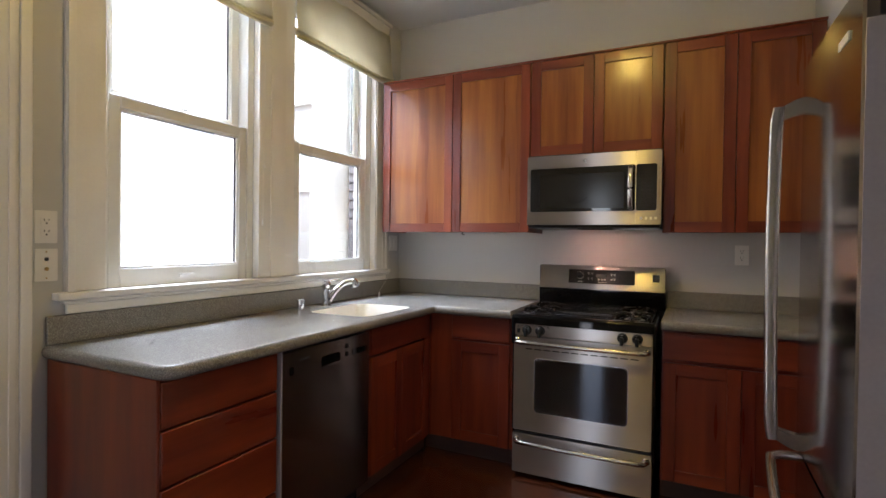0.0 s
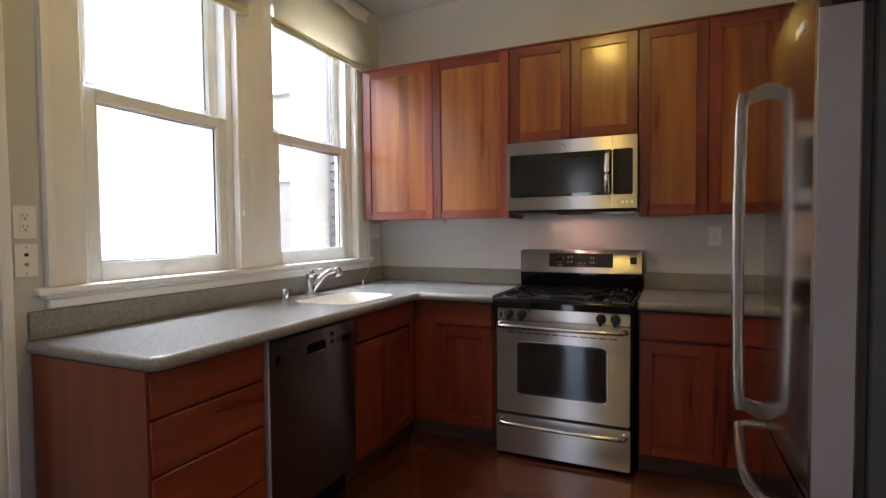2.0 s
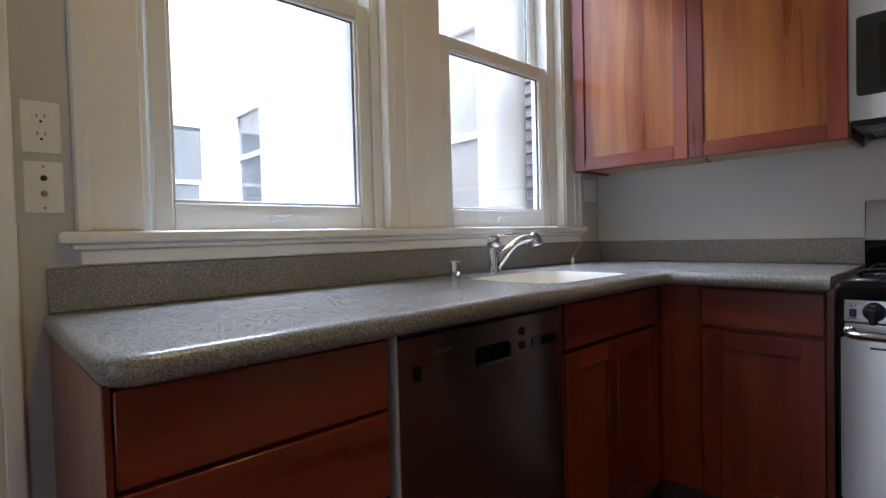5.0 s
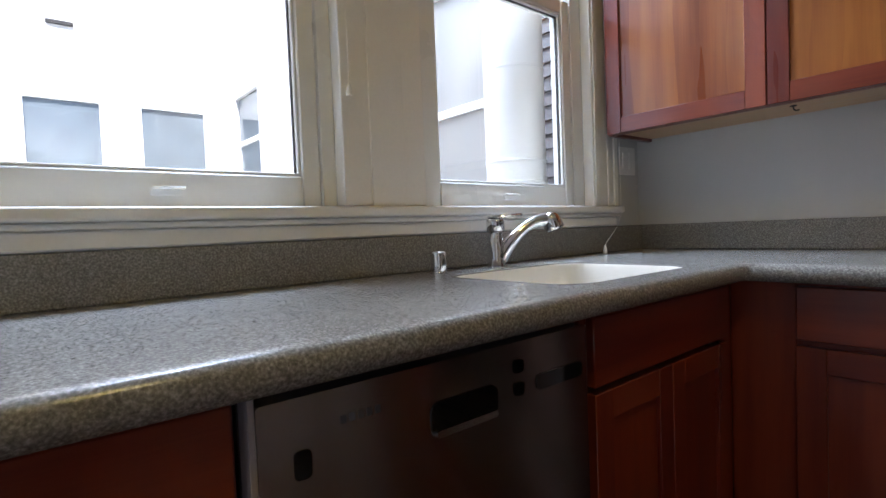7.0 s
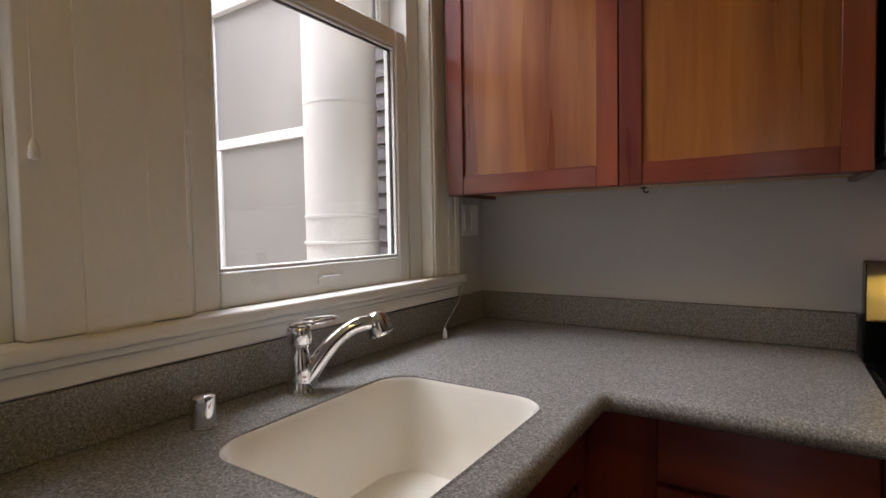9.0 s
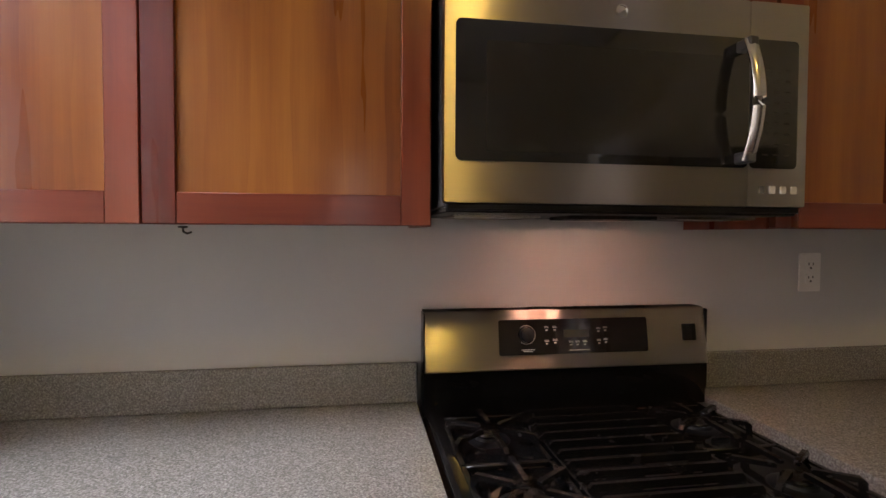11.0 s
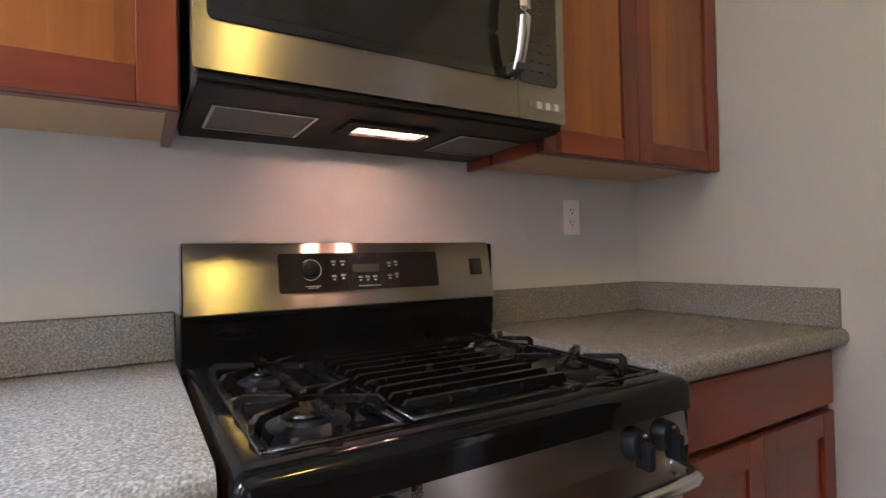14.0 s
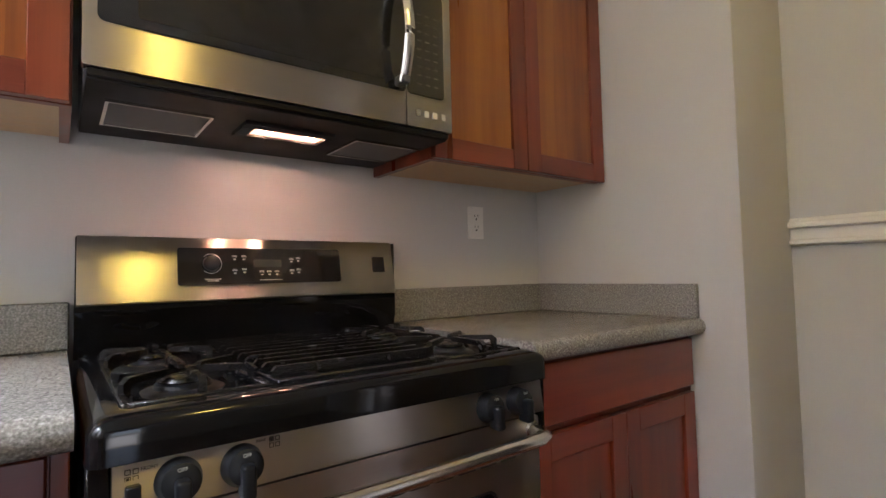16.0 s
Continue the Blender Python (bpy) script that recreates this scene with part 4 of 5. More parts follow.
def gas_range():
    r = thing("gas_range", (1.518, -0.35, 0), "stainless and black freestanding gas range", "range")
    part("body", boxes(((RX0 + 0.002, -0.640, 0.02), (RX1 - 0.002, -0.030, 0.852)), bevel=0.004), BLACK, r)
    fy = face("y", -0.641)
    # cooktop: a black enamel tray with a raised, rounded rim
    ct = bmesh.new()
    prof = [(0.0, 0.8525), (0.001, 0.853), (0.001, 0.882), (0.0015, 0.889), (0.004, 0.8955), (0.0085, 0.9005), (0.015, 0.904), (0.022, 0.9055), (0.046, 0.9070), (0.050, 0.906), (0.054, 0.9005), (0.058, 0.8975), (0.14, 0.896)]
    rings = []
    for inset, z in prof:
        rings.append([ct.verts.new((x, y, z)) for x, y in rounded(RX0 + inset, -0.690 + inset, RX1 - inset, -0.060 - inset * 0.4, 0.018, 5)])
    for a, b in zip(rings, rings[1:]):
        for i in range(len(a)):
            ct.faces.new((a[i], a[(i + 1) % len(a)], b[(i + 1) % len(b)], b[i]))
    ct.faces.new(rings[-1])
    ct.faces.new(rings[0][::-1])
    top = part("cooktop", ct, BLACK, r, "glossy black enamel cooktop")
    # control strip
    cp = bmesh.new()
    prism(cp, [(-0.640, 0.790), (-0.684, 0.790), (-0.685, 0.796), (-0.6775, 0.851), (-0.640, 0.851)], RX1 - RX0 - 0.042, lambda u, v, w: (RX0 + 0.026 + w, u, v))
    strip = part("control_panel", cp, STEEL, r)
    for xe, we in ((RX0 + 0.001, 0.0245), (RX1 - 0.0155, 0.0145)):
        part("panel_end", boxes(((xe, -0.676, 0.74), (xe + we, -0.60, 0.8515)), bevel=0.003), BLACK, r)
    tilt = Vector((0, -0.992, 0.126)).normalized()
    for x in (1.232, 1.305, 1.727, 1.799):
        z = 0.820
        base = Vector((x, -0.6815, z))
        skirt = lathe(bmesh.new(), base, ((0.0262, 0), (0.0264, 0.003), (0.0248, 0.006), (0.0232, 0.018), (0.0215, 0.0225), (0.018, 0.0245), (0.004, 0.025)), tilt)
        kn = part("knob", skirt, KNOB, r, "black plastic burner knob")
        g = bmesh.new()
        box(g, base + Vector((-0.0085, -0.040, -0.033)), base + Vector((0.0085, -0.012, 0.0085)), 0.006, 4)
        part("grip", g, KNOB, kn)
        m = Matrix.Translation(base + Vector((0, -0.0262, 0.0185))) @ pose(0, 0, 0, 83) @ Matrix.Identity(4)
        words("letters", "OFF", 0.0062, m, INK, kn)
        t = boxes((base + Vector((-0.002, -0.0005, 0.031)), base + Vector((0.002, 0.003, 0.0375))))
        part("tick", t, SLOT, strip, smooth=False)
    # burner icons, a rocker and small print by the knobs
    for x, z in ((1.184, 0.836), (1.348, 0.840)):
        ic = bmesh.new()
        y = -0.6798
        for dx, dz in ((-0.004, -0.004), (0.004, -0.004), (-0.004, 0.004), (0.004, 0.004)):
            box(ic, (x + dx - 0.0030, y - 0.0005, z + dz - 0.0030), (x + dx + 0.0030, y + 0.004, z + dz - 0.0022))
            box(ic, (x + dx - 0.0030, y - 0.0005, z + dz + 0.0022), (x + dx + 0.0030, y + 0.004, z + dz + 0.0030))
            box(ic, (x + dx - 0.0030, y - 0.0005, z + dz - 0.0022), (x + dx - 0.0022, y + 0.004, z + dz + 0.0022))
            box(ic, (x + dx + 0.0022, y - 0.0005, z + dz - 0.0022), (x + dx + 0.0030, y + 0.004, z + dz + 0.0022))
        box(ic, (x - 0.0055, y - 0.0005, z + (-0.0055 if x < 1.2 else 0.0025)), (x - 0.0025, y + 0.004, z + (-0.0025 if x < 1.2 else 0.0055)))
        words("letters", "FRONT" if x < 1.2 else "REAR", 0.0056, Matrix.Translation((x + (0.018 if x < 1.2 else -0.018), y - 0.0006, z + 0.005)) @ pose(0, 0, 0, 83), SLOT, strip)
        part("burner_icon", ic, SLOT, strip, smooth=False)
    part("light_switch", boxes(((1.177, -0.690, 0.803), (1.193, -0.674, 0.826)), bevel=0.002), KNOB, strip, "small black rocker")
    part("small_print", boxes(((1.172, -0.6858, 0.797), (1.194, -0.680, 0.799))), SLOT, strip, smooth=False)
    # oven door
    dz0, dz1 = 0.262, 0.782
    dp = bmesh.new()
    prism(dp, rounded(RX0 + 0.016, dz0, RX1 - 0.016, dz1, 0.010, 4), 0.030, fy)
    dr = part("oven_door", dp, STEEL, r)
    for xe in (RX0 + 0.006, RX1 - 0.0155):
        part("door_edge", boxes(((xe, -0.664, dz0), (xe + 0.0095, -0.641, dz1)), bevel=0.002), BLACK, dr)
    wn = bmesh.new()
    prism(wn, rounded(1.276, 0.374, 1.752, 0.664, 0.022, 6), 0.0325, fy)
    wdw = part("oven_window", wn, DGLASS, dr, "dark glass oven window")
    wf = bmesh.new()
    prism(wf, rounded(1.271, 0.369, 1.757, 0.669, 0.024, 6), 0.0312, fy)
    part("window_trim", wf, BAR, dr)
    for i in range(12):
        a = 1.222 + i * 0.0495
        part("vent_slot", slab(bmesh.new(), fy, a, 0.712, a + 0.038, 0.718, 0.02, 0.0305, 0.0), SLOT, dr, smooth=False)

    def bar(name, z, parent, drop=0.0):
        pts = [(1.176, -0.672, z), (1.178, -0.700, z), (1.188, -0.718, z), (1.21, -0.726, z)]
        pts += [(1.21 + 0.604 * i / 8, -0.726 - 0.006 * math.sin(math.pi * i / 8), z) for i in range(1, 9)]
        pts += [(1.836, -0.718, z), (1.846, -0.700, z), (1.848, -0.672, z)]
        h = part(name, tube(bmesh.new(), pts, 0.0125, 14), BAR, parent, "satin tubular handle")
        for x in (1.176, 1.848):
            part("boss", lathe(bmesh.new(), (x, -0.6705, z), ((0.017, 0), (0.017, 0.004), (0.013, 0.007), (0.012, 0.012)), (0, -1, 0)), BAR, h)

    bar("handle", 0.757, dr)
    dw = bmesh.new()
    prism(dw, rounded(RX0 + 0.014, 0.028, RX1 - 0.014, 0.246, 0.008, 4), 0.032, fy)
    drw = part("drawer", dw, STEEL, r)
    bar("handle", 0.212, drw)
    part("kick", boxes(((RX0 + 0.03, -0.60, 0.0), (RX1 - 0.03, -0.05, 0.02))), BLACK, r, smooth=False)
    # backguard
    bg = bmesh.new()
    prism(bg, [(-0.030, 0.90), (-0.088, 0.90), (-0.088, 0.935), (-0.094, 0.945), (-0.094, 1.008), (-0.030, 1.008)], RX1 + 0.014 - RX0, lambda u, v, w: (RX0 + w, u, v))
    part("backguard_base", bg, BLACK, r)
    sp = bmesh.new()
    prism(sp, [(-0.030, 1.009), (-0.100, 1.009), (-0.102, 1.012), (-0.078, 1.150), (-0.072, 1.156), (-0.032, 1.156)], RX1 + 0.014 - RX0 - 0.006, lambda u, v, w: (RX0 + 0.003 + w, u, v))
    guard = part("backguard", sp, STEEL, r, "stainless backguard")
    for xe in (RX0 + 0.0008, RX1 + 0.0115):
        part("end_cap", boxes(((xe, -0.092, 1.009), (xe + 0.0020, -0.030, 1.152)), bevel=0.0005), BLACK, guard)
    ang = math.atan2(0.024, 0.138)
    base = Vector((0, -0.102, 1.012))
    up, nrm = Vector((0, math.sin(ang), math.cos(ang))), Vector((0, -math.cos(ang), math.sin(ang)))
    gp = lambda u, v, w: tuple(Vector((u, 0, 0)) + base + up * (v - 1.012) + nrm * w)
    pn = part("control_glass", prism(bmesh.new(), rounded(1.328, 1.046, 1.727, 1.134, 0.006, 4), 0.003, gp), DGLASS, guard, "black glass control panel")
    ring = bmesh.new()
    n = 28
    for i in range(n):
        a0, a1 = (math.pi * (0.35 + 1.5 * q / n) + math.pi * 0.9 for q in (i, i + 0.99))
        prism(ring, [(1.399 + rr * math.cos(a), 1.096 + rr * math.sin(a)) for rr, a in ((0.0225, a0), (0.0225, a1), (0.0238, a1), (0.0238, a0))], 0.0036, gp)
    part("dial_ring", ring, INK, pn, "pale ring round the dial", smooth=False)
    part("dial", lathe(bmesh.new(), gp(1.399, 1.096, 0.003), ((0.019, 0), (0.018, 0.010), (0.015, 0.012), (0.003, 0.0122)), nrm), KNOB, pn)
    part("display", prism(bmesh.new(), rounded(1.497, 1.087, 1.565, 1.106, 0.002, 3), 0.0036, gp), LCD, pn, "small grey display")
    dots = bmesh.new()
    for u, v in ((1.452, 1.112), (1.474, 1.112), (1.452, 1.078), (1.474, 1.080), (1.516, 1.074), (1.534, 1.074), (1.553, 1.074), (1.592, 1.106), (1.610, 1.108), (1.592, 1.076), (1.610, 1.078)):
        prism(dots, [(u - 0.006, v), (u + 0.006, v), (u + 0.006, v + 0.0016), (u - 0.006, v + 0.0016)], 0.0035, gp)
        prism(dots, [(u - 0.006, v + 0.003), (u + 0.005, v + 0.003), (u + 0.005, v + 0.0042), (u - 0.006, v + 0.0042)], 0.0035, gp)
        prism(dots, [(u - 0.003, v - 0.007), (u + 0.003, v - 0.007), (u + 0.003, v - 0.004), (u - 0.003, v - 0.004)], 0.0035, gp)
    for u0, u1, v in ((1.384, 1.420, 1.058), (1.390, 1.414, 1.054), (1.510, 1.566, 1.054)):
        prism(dots, [(u0, v), (u1, v), (u1, v + 0.0018), (u0, v + 0.0018)], 0.0035, gp)
    tagged(part("key_print", dots, INK, pn, "rows of tiny unreadable print", smooth=False), kind="stuff")
    part("badge", prism(bmesh.new(), rounded(1.828, 1.070, 1.866, 1.114, 0.002, 3), 0.003, gp), DGLASS, guard, "small square dark badge")
    return r, top


RANGE, TOP = gas_range()


def burner(x, y, rad, par):
    b = lathe(bmesh.new(), (x, y, 0.8965), ((rad + 0.022, 0), (rad + 0.016, 0.003), (rad + 0.004, 0.004), (rad + 0.002, 0.010), (rad - 0.004, 0.012), (0.01, 0.012)))
    bb = part("burner", b, KNOB, par, "dark burner head")
    part("burner_cap", lathe(bmesh.new(), (x, y, 0.9087), ((rad - 0.002, 0), (rad, 0.002), (rad - 0.002, 0.006), (rad - 0.010, 0.008), (0.004, 0.0085))), IRON, bb, "black burner cap")


for bx, by, br in ((1.265, -0.520, 0.036), (1.265, -0.235, 0.026), (1.770, -0.520, 0.030), (1.770, -0.235, 0.034)):
    burner(bx, by, br, RANGE)


def finger(bm, a, b, z0, z1, w=0.0050):
    """A cast bar that rises from its foot at a and runs level to b."""
    a, b = Vector((*a, 0)), Vector((*b, 0))
    d = (b - a).normalized()
    s = Vector((-d.y, d.x, 0)) * w
    L = (b - a).length
    prof = [(0, z0), (0, z1 - 0.008), (0.010, z1), (L - 0.004, z1), (L, z1 - 0.003), (L, z1 - 0.009), (0.014, z1 - 0.010), (0.010, z0)]
    lo = [bm.verts.new(a + d * u - s + Vector((0, 0, z))) for u, z in prof]
    hi = [bm.verts.new(a + d * u + s + Vector((0, 0, z))) for u, z in prof]
    n = len(prof)
    bm.faces.new(lo[::-1])
    bm.faces.new(hi)
    for i in range(n):
        bm.faces.new((lo[i], lo[(i + 1) % n], hi[(i + 1) % n], hi[i]))


def side_grate(x0, x1):
    g = bmesh.new()
    y0, y1, zf, zt = -0.638, -0.120, 0.903, 0.930
    for lo, hi in (((x0, y0), (x1, y0 + 0.011)), ((x0, y1 - 0.011), (x1, y1)), ((x0, y0), (x0 + 0.011, y1)), ((x1 - 0.011, y0), (x1, y1)), ((x0, -0.3835), (x1, -0.3725))):
        box(g, (*lo, zf - 0.004), (*hi, zf + 0.006), 0.002)
    for fx in (x0 + 0.006, x1 - 0.006):
        for fy_ in (y0 + 0.006, y1 - 0.006, -0.378):
            cyl(g, (fx, fy_, 0.896), (fx, fy_, zf), 0.006, n=8)
    xm = (x0 + x1) / 2
    for yc in (-0.510, -0.246):
        for ang, far in ((35, 0.13), (90, 0.122), (145, 0.13), (215, 0.13), (270, 0.122), (325, 0.13)):
            c, s = math.cos(radians(ang)), math.sin(radians(ang))
            t = min(((x1 - xm - 0.005) / abs(c)) if abs(c) > 0.01 else 9, (0.124 / abs(s)) if abs(s) > 0.01 else 9)
            finger(g, (xm + c * t, yc + s * t), (xm + c * 0.026, yc + s * 0.026), zf, zt)
    part("side_grate", g, IRON, RANGE, "black cast-iron grate with angled fingers")


side_grate(1.176, 1.362)
side_grate(1.674, 1.860)
cg = bmesh.new()
for lo, hi in (((1.368, -0.638), (1.668, -0.627)), ((1.368, -0.131), (1.668, -0.120))):
    box(cg, (*lo, 0.900), (*hi, 0.912), 0.002)
for i in range(11):
    y = -0.606 + i * 0.0450
    pr = [(1.370, 0.902), (1.370, 0.919), (1.376, 0.926), (1.660, 0.926), (1.666, 0.919), (1.666, 0.902), (1.656, 0.902), (1.652, 0.912), (1.384, 0.912), (1.380, 0.902)]
    prism(cg, pr, 0.0085, lambda u, v, w, y=y: (u, y + w, v))
for x in (1.368, 1.657):
    box(cg, (x, -0.638, 0.900), (x + 0.011, -0.120, 0.911), 0.002)
for x in (1.374, 1.662):
    for y in (-0.63, -0.128):
        cyl(cg, (x, y, 0.896), (x, y, 0.902), 0.006, n=8)
part("centre_grate", cg, IRON, RANGE, "black cast-iron centre grate of parallel bars")


# ---- microwave ----
def microwave():
    m = thing("microwave", (1.511, -0.2, 1.395), "stainless over-the-range microwave with its task light on", "microwave")
    x0, x1, z0, z1 = 1.138, 1.884, 1.406, 1.812
    part("casing", boxes(((x0 + 0.004, -0.372, 1.398), (x1 - 0.004, -0.002, 1.822)), bevel=0.003), DGREY, m)
    f = face("y", -0.373)
    split = 1.752
    dr = part("door", prism(bmesh.new(), rounded(x0, z0, split - 0.0008, z1, 0.004, 3), 0.026, f), STEEL, m)
    cpn = part("control_panel", prism(bmesh.new(), rounded(split + 0.0008, z0, x1, z1, 0.004, 3), 0.026, f), STEEL, m)
    gl = part("door_glass", prism(bmesh.new(), rounded(1.158, 1.482, split - 0.002, 1.737, 0.012, 5), 0.0285, f), DGLASS, dr, "black glass door")
    part("window_screen", prism(bmesh.new(), rounded(1.215, 1.500, 1.692, 1.700, 0.006, 4), 0.0292, f), MESHW, gl, "dark perforated window screen")
    gc = part("control_glass", prism(bmesh.new(), rounded(split + 0.003, 1.482, 1.860, 1.737, 0.010, 5), 0.0285, f), DGLASS, cpn, "black glass keypad")
    keys = bmesh.new()
    for r in range(9):
        for c in range(3):
            u, v = 1.788 + c * 0.024, 1.508 + r * 0.021
            slab(keys, f, u - 0.006, v, u + 0.006, v + 0.003, 0.027, 0.0288, 0.0)
    tagged(part("key_print", keys, SLOT, gc, "rows of faint key print", smooth=False), kind="stuff")
    part("panel_edge", boxes(((1.8605, -0.4005, 1.49), (1.8625, -0.398, 1.73))), BAR, cpn, smooth=False)
    for i in range(4):
        u = 1.783 + i * 0.0245
        bt = bmesh.new()
        prism(bt, rounded(u - 0.006, 1.432, u + 0.006, 1.447, 0.002, 3), 0.029, f)
        part("button", bt, PLATE if i else BAR, cpn, "small pale button")
    # bowed handle
    pts = [(1.728, -0.405 - 0.050 * (math.sin(math.pi * (0.12 + 0.76 * i / 14)) ** 0.8), 1.492 + 0.232 * i / 14) for i in range(15)]
    hd = part("handle", tube(bmesh.new(), pts, 0.0115, 12, (1.15, 0.62)), BAR, dr, "bowed satin handle")
    for z in (1.499, 1.717):
        part("mount", boxes(((1.718, -0.440, z - 0.011), (1.738, -0.400, z + 0.011)), bevel=0.003), DGREY, hd)
    part("badge", lathe(bmesh.new(), (1.478, -0.399, 1.772), ((0.0125, 0), (0.0125, 0.0015), (0.010, 0.002), (0.010, 0.001), (0.003, 0.002)), (0, -1, 0)), CHROME, dr, "small round chrome badge")
    # underside: black pan, two grease filters, task light
    part("bottom_pan", boxes(((x0 + 0.006, -0.392, 1.392), (x1 - 0.006, -0.385, 1.4055)), ((x0 + 0.006, -0.384, 1.388), (x1 - 0.006, -0.010, 1.3975)), bevel=0.002), PAN, m)
    for a, b in ((1.182, 1.354), (1.682, 1.858)):
        fl = part("grease_filter", boxes(((a, -0.286, 1.3845), (b, -0.128, 1.3878)), bevel=0.001), FILTER, m, "grey mesh grease filter")
        fr = boxes(((a - 0.006, -0.292, 1.382), (a, -0.122, 1.3878)), ((b, -0.292, 1.382), (b + 0.006, -0.122, 1.3878)), ((a, -0.292, 1.382), (b, -0.286, 1.3878)), ((a, -0.128, 1.382), (b, -0.122, 1.3878)))
        part("filter_frame", fr, BAR, fl, smooth=False)
    hs = boxes(((1.42, -0.30, 1.380), (1.62, -0.268, 1.3878)), ((1.42, -0.205, 1.380), (1.62, -0.185, 1.3878)), ((1.42, -0.268, 1.380), (1.448, -0.205, 1.3878)), ((1.61, -0.268, 1.380), (1.625, -0.205, 1.3878)), bevel=0.001)
    lh = part("lamp_housing", hs, PAN, m)
    part("lamp_lens", boxes(((1.449, -0.267, 1.3850), (1.609, -0.206, 1.3877))), LENS, lh, "glowing warm lamp cover", smooth=False)
    for x in (1.484, 1.584):
        part("bulb", lathe(bmesh.new(), (x - 0.014, -0.236, 1.3875), ((0.003, 0), (0.006, 0.003), (0.006, 0.025), (0.003, 0.028)), (1, 0, 0), 12), BULB, lh, "small glowing bulb")


microwave()


# ---- refrigerator ----
def fridge():
    f0, y0, y1, zt = 2.302, -2.206, -1.645, 1.785
    xd = 2.385
    k = thing("refrigerator", (2.65, -1.93, 0), "narrow stainless bottom-freezer refrigerator with a bar handle", "refrigerator")
    part("cabinet", boxes(((xd + 0.018, y0 + 0.004, 0.03), (2.955, y1 - 0.004, zt - 0.02)), bevel=0.006), DGREY, k, "dark grey steel cabinet")
    part("base_grille", boxes(((xd + 0.02, y0 + 0.02, 0.0), (2.90, y1 - 0.02, 0.03))), BLACK, k, smooth=False)
    part("gasket", boxes(((xd + 0.001, y0 + 0.012, 0.10), (xd + 0.0175, y1 - 0.012, zt - 0.03))), SLOT, k, "black rubber door gasket", smooth=False)

    def door_shape(z0, z1):
        out = [(xd, y0), (xd, y1), (f0 + 0.012, y1)]
        out += [(f0 + 0.007 - 0.006 * math.sin(math.pi * i / 10), y1 - 0.005 - (y1 - y0 - 0.010) * i / 10) for i in range(11)]
        out += [(f0 + 0.012, y0)]
        return prism(bmesh.new(), out, z1 - z0, lambda u, v, w: (u, v, z0 + w))

    dr = part("fridge_door", door_shape(0.742, zt), STEEL_F, k)
    fz = part("freezer_drawer", door_shape(0.06, 0.732), STEEL_F, k)
    part("door_side", boxes(((f0 + 0.011, y0 - 0.003, 0.742), (xd - 0.004, y0 - 0.0002, zt - 0.072)), bevel=0.001), GREYSIDE, dr, "satin grey door edge")
    part("drawer_side", boxes(((f0 + 0.011, y0 - 0.003, 0.06), (xd - 0.004, y0 - 0.0002, 0.732)), bevel=0.001), GREYSIDE, fz, "satin grey drawer edge")
    yh, xh = y1 - 0.036, 2.243
    # one bent bar: out from the door, down along it, back in
    prof = rounded(-0.016, -0.014, 0.016, 0.014, 0.007, 4)
    n = 30
    pts = []
    for i in range(n + 1):
        q = i / n
        z = 0.748 + 0.934 * q
        e = min(q, 1 - q) * 0.934
        lean = 0.0 if e > 0.05 else 0.006 * (1 - e / 0.05) ** 2
        pts.append((xh + lean - 0.006 * math.sin(math.pi * q), yh, z))
    hb = bmesh.new()
    rings = [[hb.verts.new((p[0] + u, p[1] + v, p[2])) for u, v in prof] for p in pts]
    for p, q in zip(rings, rings[1:]):
        for i in range(len(p)):
            hb.faces.new((p[i], p[(i + 1) % len(p)], q[(i + 1) % len(q)], q[i]))
    hb.faces.new(rings[0][::-1])
    hb.faces.new(rings[-1])
    h = part("handle", hb, BAR, dr, "long satin bar handle")
    for z, s in ((0.75, -1), (1.68, 1)):
        arm = [(xh + 0.008, z - s * 0.002)] + [(xh + 0.008 + (f0 + 0.002 - xh) * q / 6, z - s * 0.002 + s * 0.026 * math.sin(math.pi / 2 * q / 6)) for q in range(1, 7)]
        arm += [(f0 + 0.010 - (f0 + 0.002 - xh) * q / 6, z - s * (0.020 + 0.016 * (q / 6) ** 2)) for q in range(7)]
        part("bracket", prism(bmesh.new(), arm, 0.026, lambda u, v, w: (u, yh - 0.013 + w, v)), BAR, h, "satin handle bracket")
    pts = [(f0 + 0.008, y1 - 0.030, 0.706), (f0 - 0.035, y1 - 0.032, 0.704)]
    pts += [(f0 - 0.060 - 0.012 * math.sin(math.pi * i / 12), y1 - 0.045 - (y1 - y0 - 0.09) * i / 12, 0.700 - 0.035 * math.sin(math.pi * i / 12)) for i in range(13)]
    pts += [(f0 - 0.035, y0 + 0.032, 0.704), (f0 + 0.008, y0 + 0.030, 0.706)]
    part("freezer_handle", tube(bmesh.new(), pts, 0.013, 12), BAR, fz, "bowed satin handle")
    part("sticker", boxes(((f0 + 0.0015, -2.13, 1.702), (f0 + 0.008, -2.055, 1.720))), PLATE, dr, "small white paper label", smooth=False)
    hg = bmesh.new()
    box(hg, (f0 + 0.030, y0 - 0.004, zt - 0.070), (xd + 0.05, y0 + 0.06, zt + 0.016), 0.005, 2)
    cyl(hg, (f0 + 0.055, y0 - 0.009, zt - 0.052), (f0 + 0.055, y0 - 0.003, zt - 0.052), 0.008)
    part("hinge_cover", hg, KNOB, k, "black plastic hinge cover")


fridge()


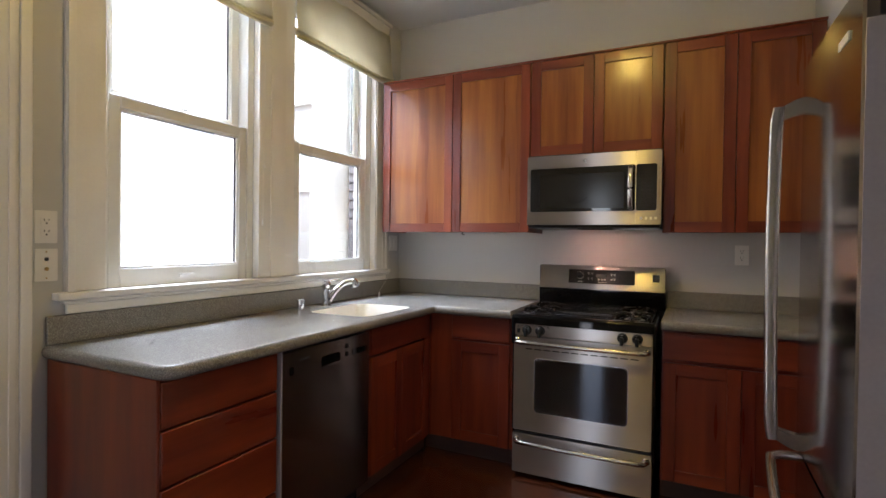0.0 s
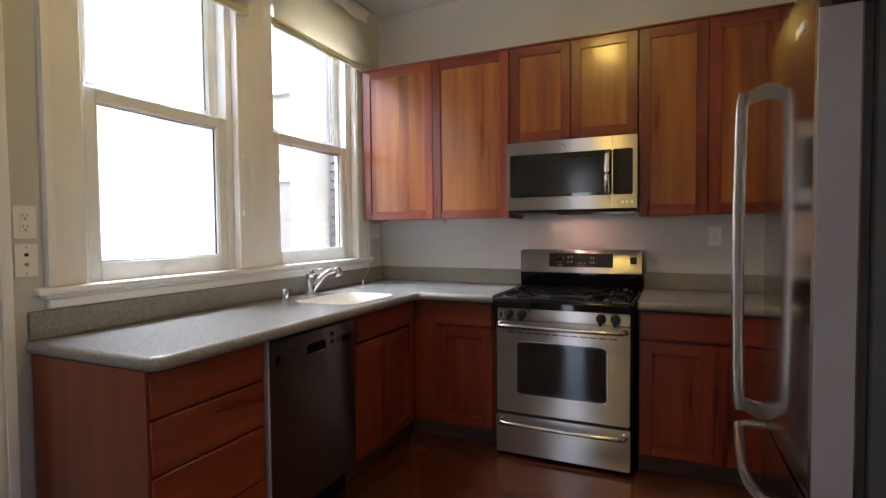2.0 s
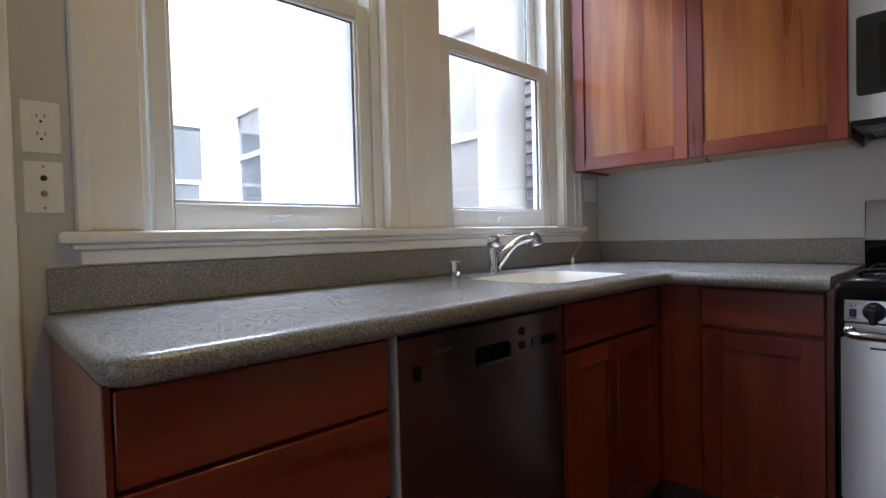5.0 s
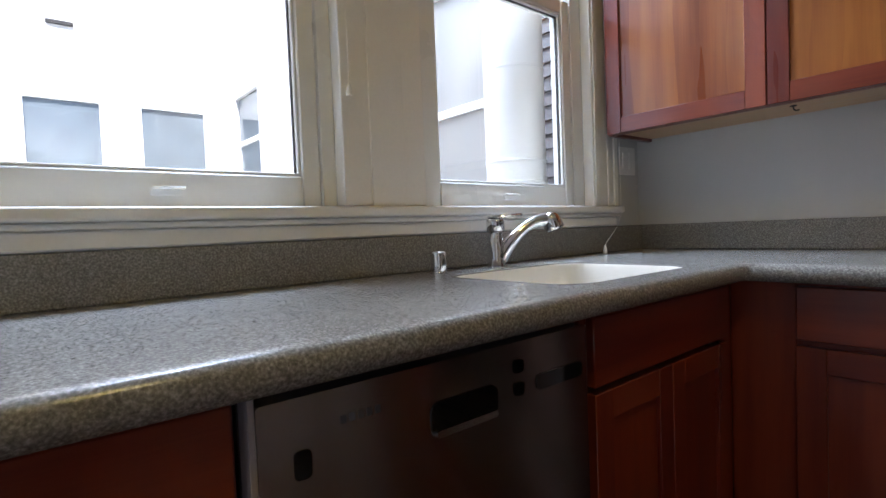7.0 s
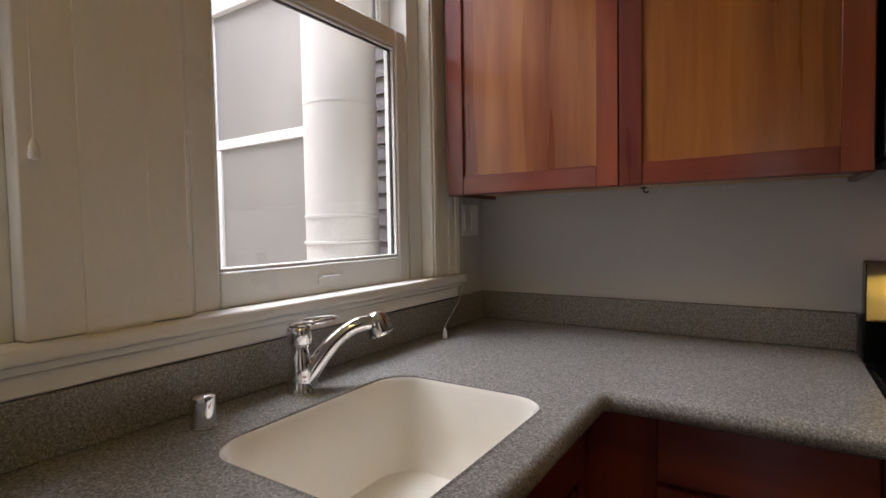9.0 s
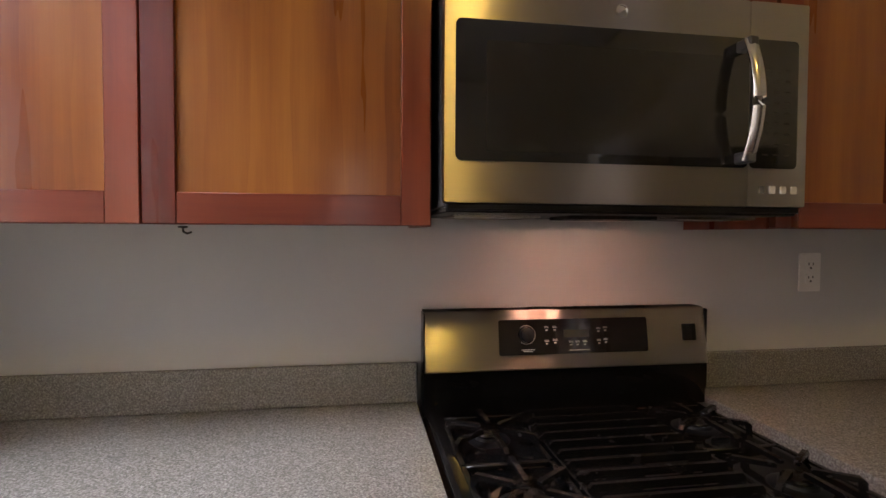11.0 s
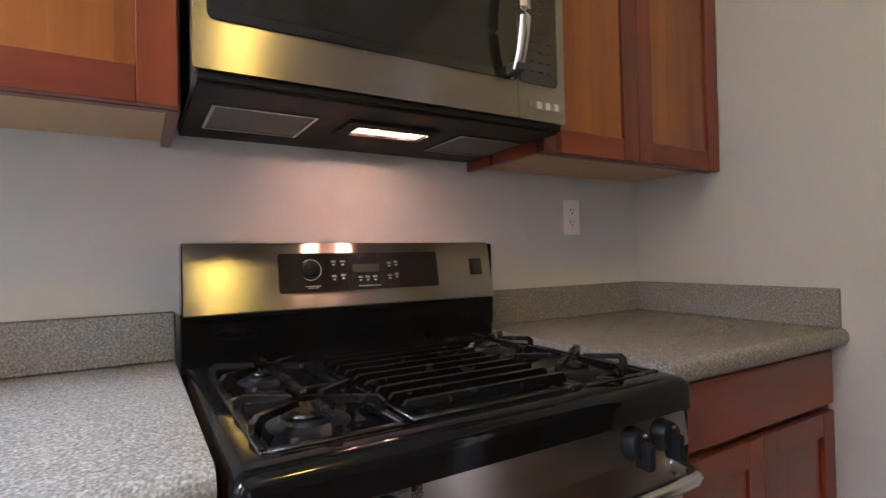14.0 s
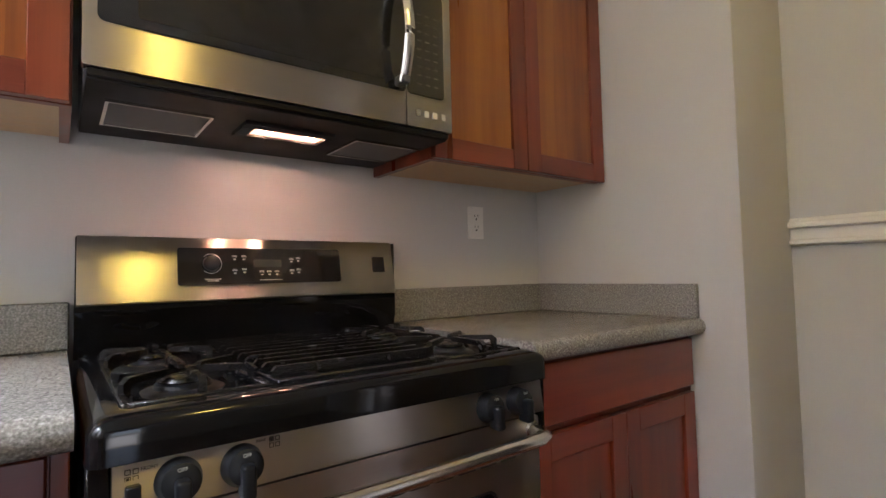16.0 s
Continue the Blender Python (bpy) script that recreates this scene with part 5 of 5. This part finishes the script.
# ---- ceiling lamp ----
def ceiling_lamp(x, y):
    c = thing("ceiling_lamp", (x, y, H), "round ceiling lamp with a warm lit glass bowl", "ceiling lamp")
    part("canopy", lathe(bmesh.new(), (x, y, H - 0.03), ((0.075, 0), (0.10, 0.004), (0.11, 0.02), (0.10, 0.0298))), BAR, c)
    part("glass_bowl", lathe(bmesh.new(), (x, y, H - 0.115), ((0.006, 0), (0.04, 0.006), (0.072, 0.028), (0.09, 0.082), (0.088, 0.0848))), LAMP, c, "glowing amber glass bowl")


ceiling_lamp(1.54, -2.02)


# ---- light court outside ----
def double_hung(parent_name, f, u0, v0, u1, v1, rail_v, pane_mat, label):
    w = thing(parent_name, f((u0 + u1) / 2, v0, 0), label, "window")
    w["kind"] = "structure"
    fr = bmesh.new()
    slab(fr, f, u0 - 0.10, v0 - 0.05, u0, v1 + 0.10, 0.001, 0.045, 0.004)
    slab(fr, f, u1, v0 - 0.05, u1 + 0.10, v1 + 0.10, 0.001, 0.045, 0.004)
    slab(fr, f, u0, v1, u1, v1 + 0.10, 0.001, 0.045, 0.004)
    slab(fr, f, u0 - 0.13, v0 - 0.10, u1 + 0.13, v0 - 0.05, 0.001, 0.08, 0.004)
    part("window_frame", fr, STUCCO, w)
    s = bmesh.new()
    slab(s, f, u0, rail_v - 0.025, u1, rail_v + 0.025, 0.002, 0.032, 0.003)
    slab(s, f, u0, v0 - 0.05, u1, v0, 0.002, 0.03, 0.003)
    for a, b in ((u0, u0 + 0.035), (u1 - 0.035, u1)):
        slab(s, f, a, v0, b, rail_v - 0.025, 0.002, 0.026, 0.003)
    part("sash", s, STUCCO, w)
    up, lo = bmesh.new(), bmesh.new()
    slab(up, f, u0, rail_v + 0.025, u1, v1, 0.002, 0.008)
    slab(lo, f, u0 + 0.035, v0, u1 - 0.035, rail_v - 0.025, 0.002, 0.012)
    part("pane", up, pane_mat, w)
    part("pane", lo, pane_mat, w)


# return wall of this house, with the neighbouring room's window, the flue and dark clapboards
solid("wall_return", boxes(((-2.1, 0.04, -3.2), (-0.162, 0.2, 5.5))), CEMENT, "grey rendered return wall of the light court", "wall", "structure", smooth=False)
double_hung("window_3", face("y", 0.04), -1.71, 0.96, -0.86, 2.46, 1.742, SCREEN, "white sash window with grey screens across the court")
for i in range(60):
    z = -0.6 + i * 0.072
    bd = bmesh.new()
    prism(bd, [(0.0398, z), (0.0398, z + 0.078), (0.030, z + 0.078), (0.016, z + 0.002)], 0.56, lambda u, v, w: (-0.735 + w, u, v))
    if i == 0:
        clap = thing("clapboard_siding", (-0.3, 0.03, -0.6), "dark weathered clapboards beside the flue", "siding")
        clap["kind"] = "structure"
    part("clapboard", bd, SIDING, clap, smooth=False)

flue = thing("flue_pipe", (-0.345, -0.395, -3.2), "thick round white painted flue pipe", "pipe")
fl = lathe(bmesh.new(), (-0.345, -0.395, -3.2), ((0.128, 0), (0.128, 8.5)), n=40)
fp = part("pipe", fl, DUCT, flue)
for z, rr in ((1.306, 0.1325), (1.216, 0.1345), (3.0, 0.1325), (-0.4, 0.1325), (1.69, 0.1295)):
    part("seam", lathe(bmesh.new(), (-0.345, -0.395, z - 0.006), ((0.127, 0), (rr, 0.0015), (rr, 0.009), (0.127, 0.0115)), n=40), DUCT, fp)
part("bracket", boxes(((-0.225, -0.30, 1.62), (-0.205, 0.03, 1.65)), bevel=0.003), DUCT, flue)

# far house
house = thing("neighbour_house", (-6.2, -1.5, -3.2), "white painted neighbouring house wall across the court", "house")
part("wall", boxes(((-7.5, -8.0, -3.2), (-5.3, 3.0, 4.6)), bevel=0.01), STUCCO, house, smooth=False)
part("bay", boxes(((-5.298, -0.2, -3.2), (-3.1, 2.6, 4.6)), bevel=0.01), STUCCO, house, smooth=False)
part("cornice", boxes(((-7.6, -8.05, 4.602), (-5.2, 3.05, 4.75)), bevel=0.02), STUCCO, house)
# small dark bar for an unidentified dash high on the wall
part("dark_dash", boxes(((-5.299, -1.75, 3.25), (-5.27, -1.52, 3.29)), bevel=0.004), SLOT, house, "small dark dash on the house wall")
double_hung("window_4", face("x", -5.3), -0.96, 0.95, -0.32, 2.49, 1.81, FARGLASS, "white sash window of the neighbouring house")
double_hung("window_5", face("x", -5.3), -1.97, 0.95, -1.345, 2.49, 1.81, FARGLASS, "white sash window of the neighbouring house")
double_hung("window_6", face("y", -0.2), -4.37, 0.95, -3.73, 2.47, 2.0, FARGLASS, "white sash window in the neighbouring bay")


# ---- floor planks ----
random.seed(4)
plank_meshes = {}


def plank_mesh(length):
    if length not in plank_meshes:
        bm = boxes(((-length / 2 + 0.0006, -0.0406, -0.014), (length / 2 - 0.0004, 0.0405, 0.0)))
        plank_meshes[length] = finish(bm, "plank", OAK, smooth=False)
    return plank_meshes[length]


y = Y_BACK + 0.042
while y < -0.02:
    x = -random.choice((0.15, 0.4, 0.7, 0.95))
    while x < X_ALC:
        length = random.choice((0.9, 1.2, 1.5, 1.8))
        x0, x1 = max(x, 0.0), min(x + length, X_ALC)
        if x1 - x0 > 0.03:
            ob = new("plank", plank_mesh(round(x1 - x0, 2)))
            ob.location = ((x0 + x1) / 2, y, 0)
            ob.parent = floor
        x += length
    y += 0.0815
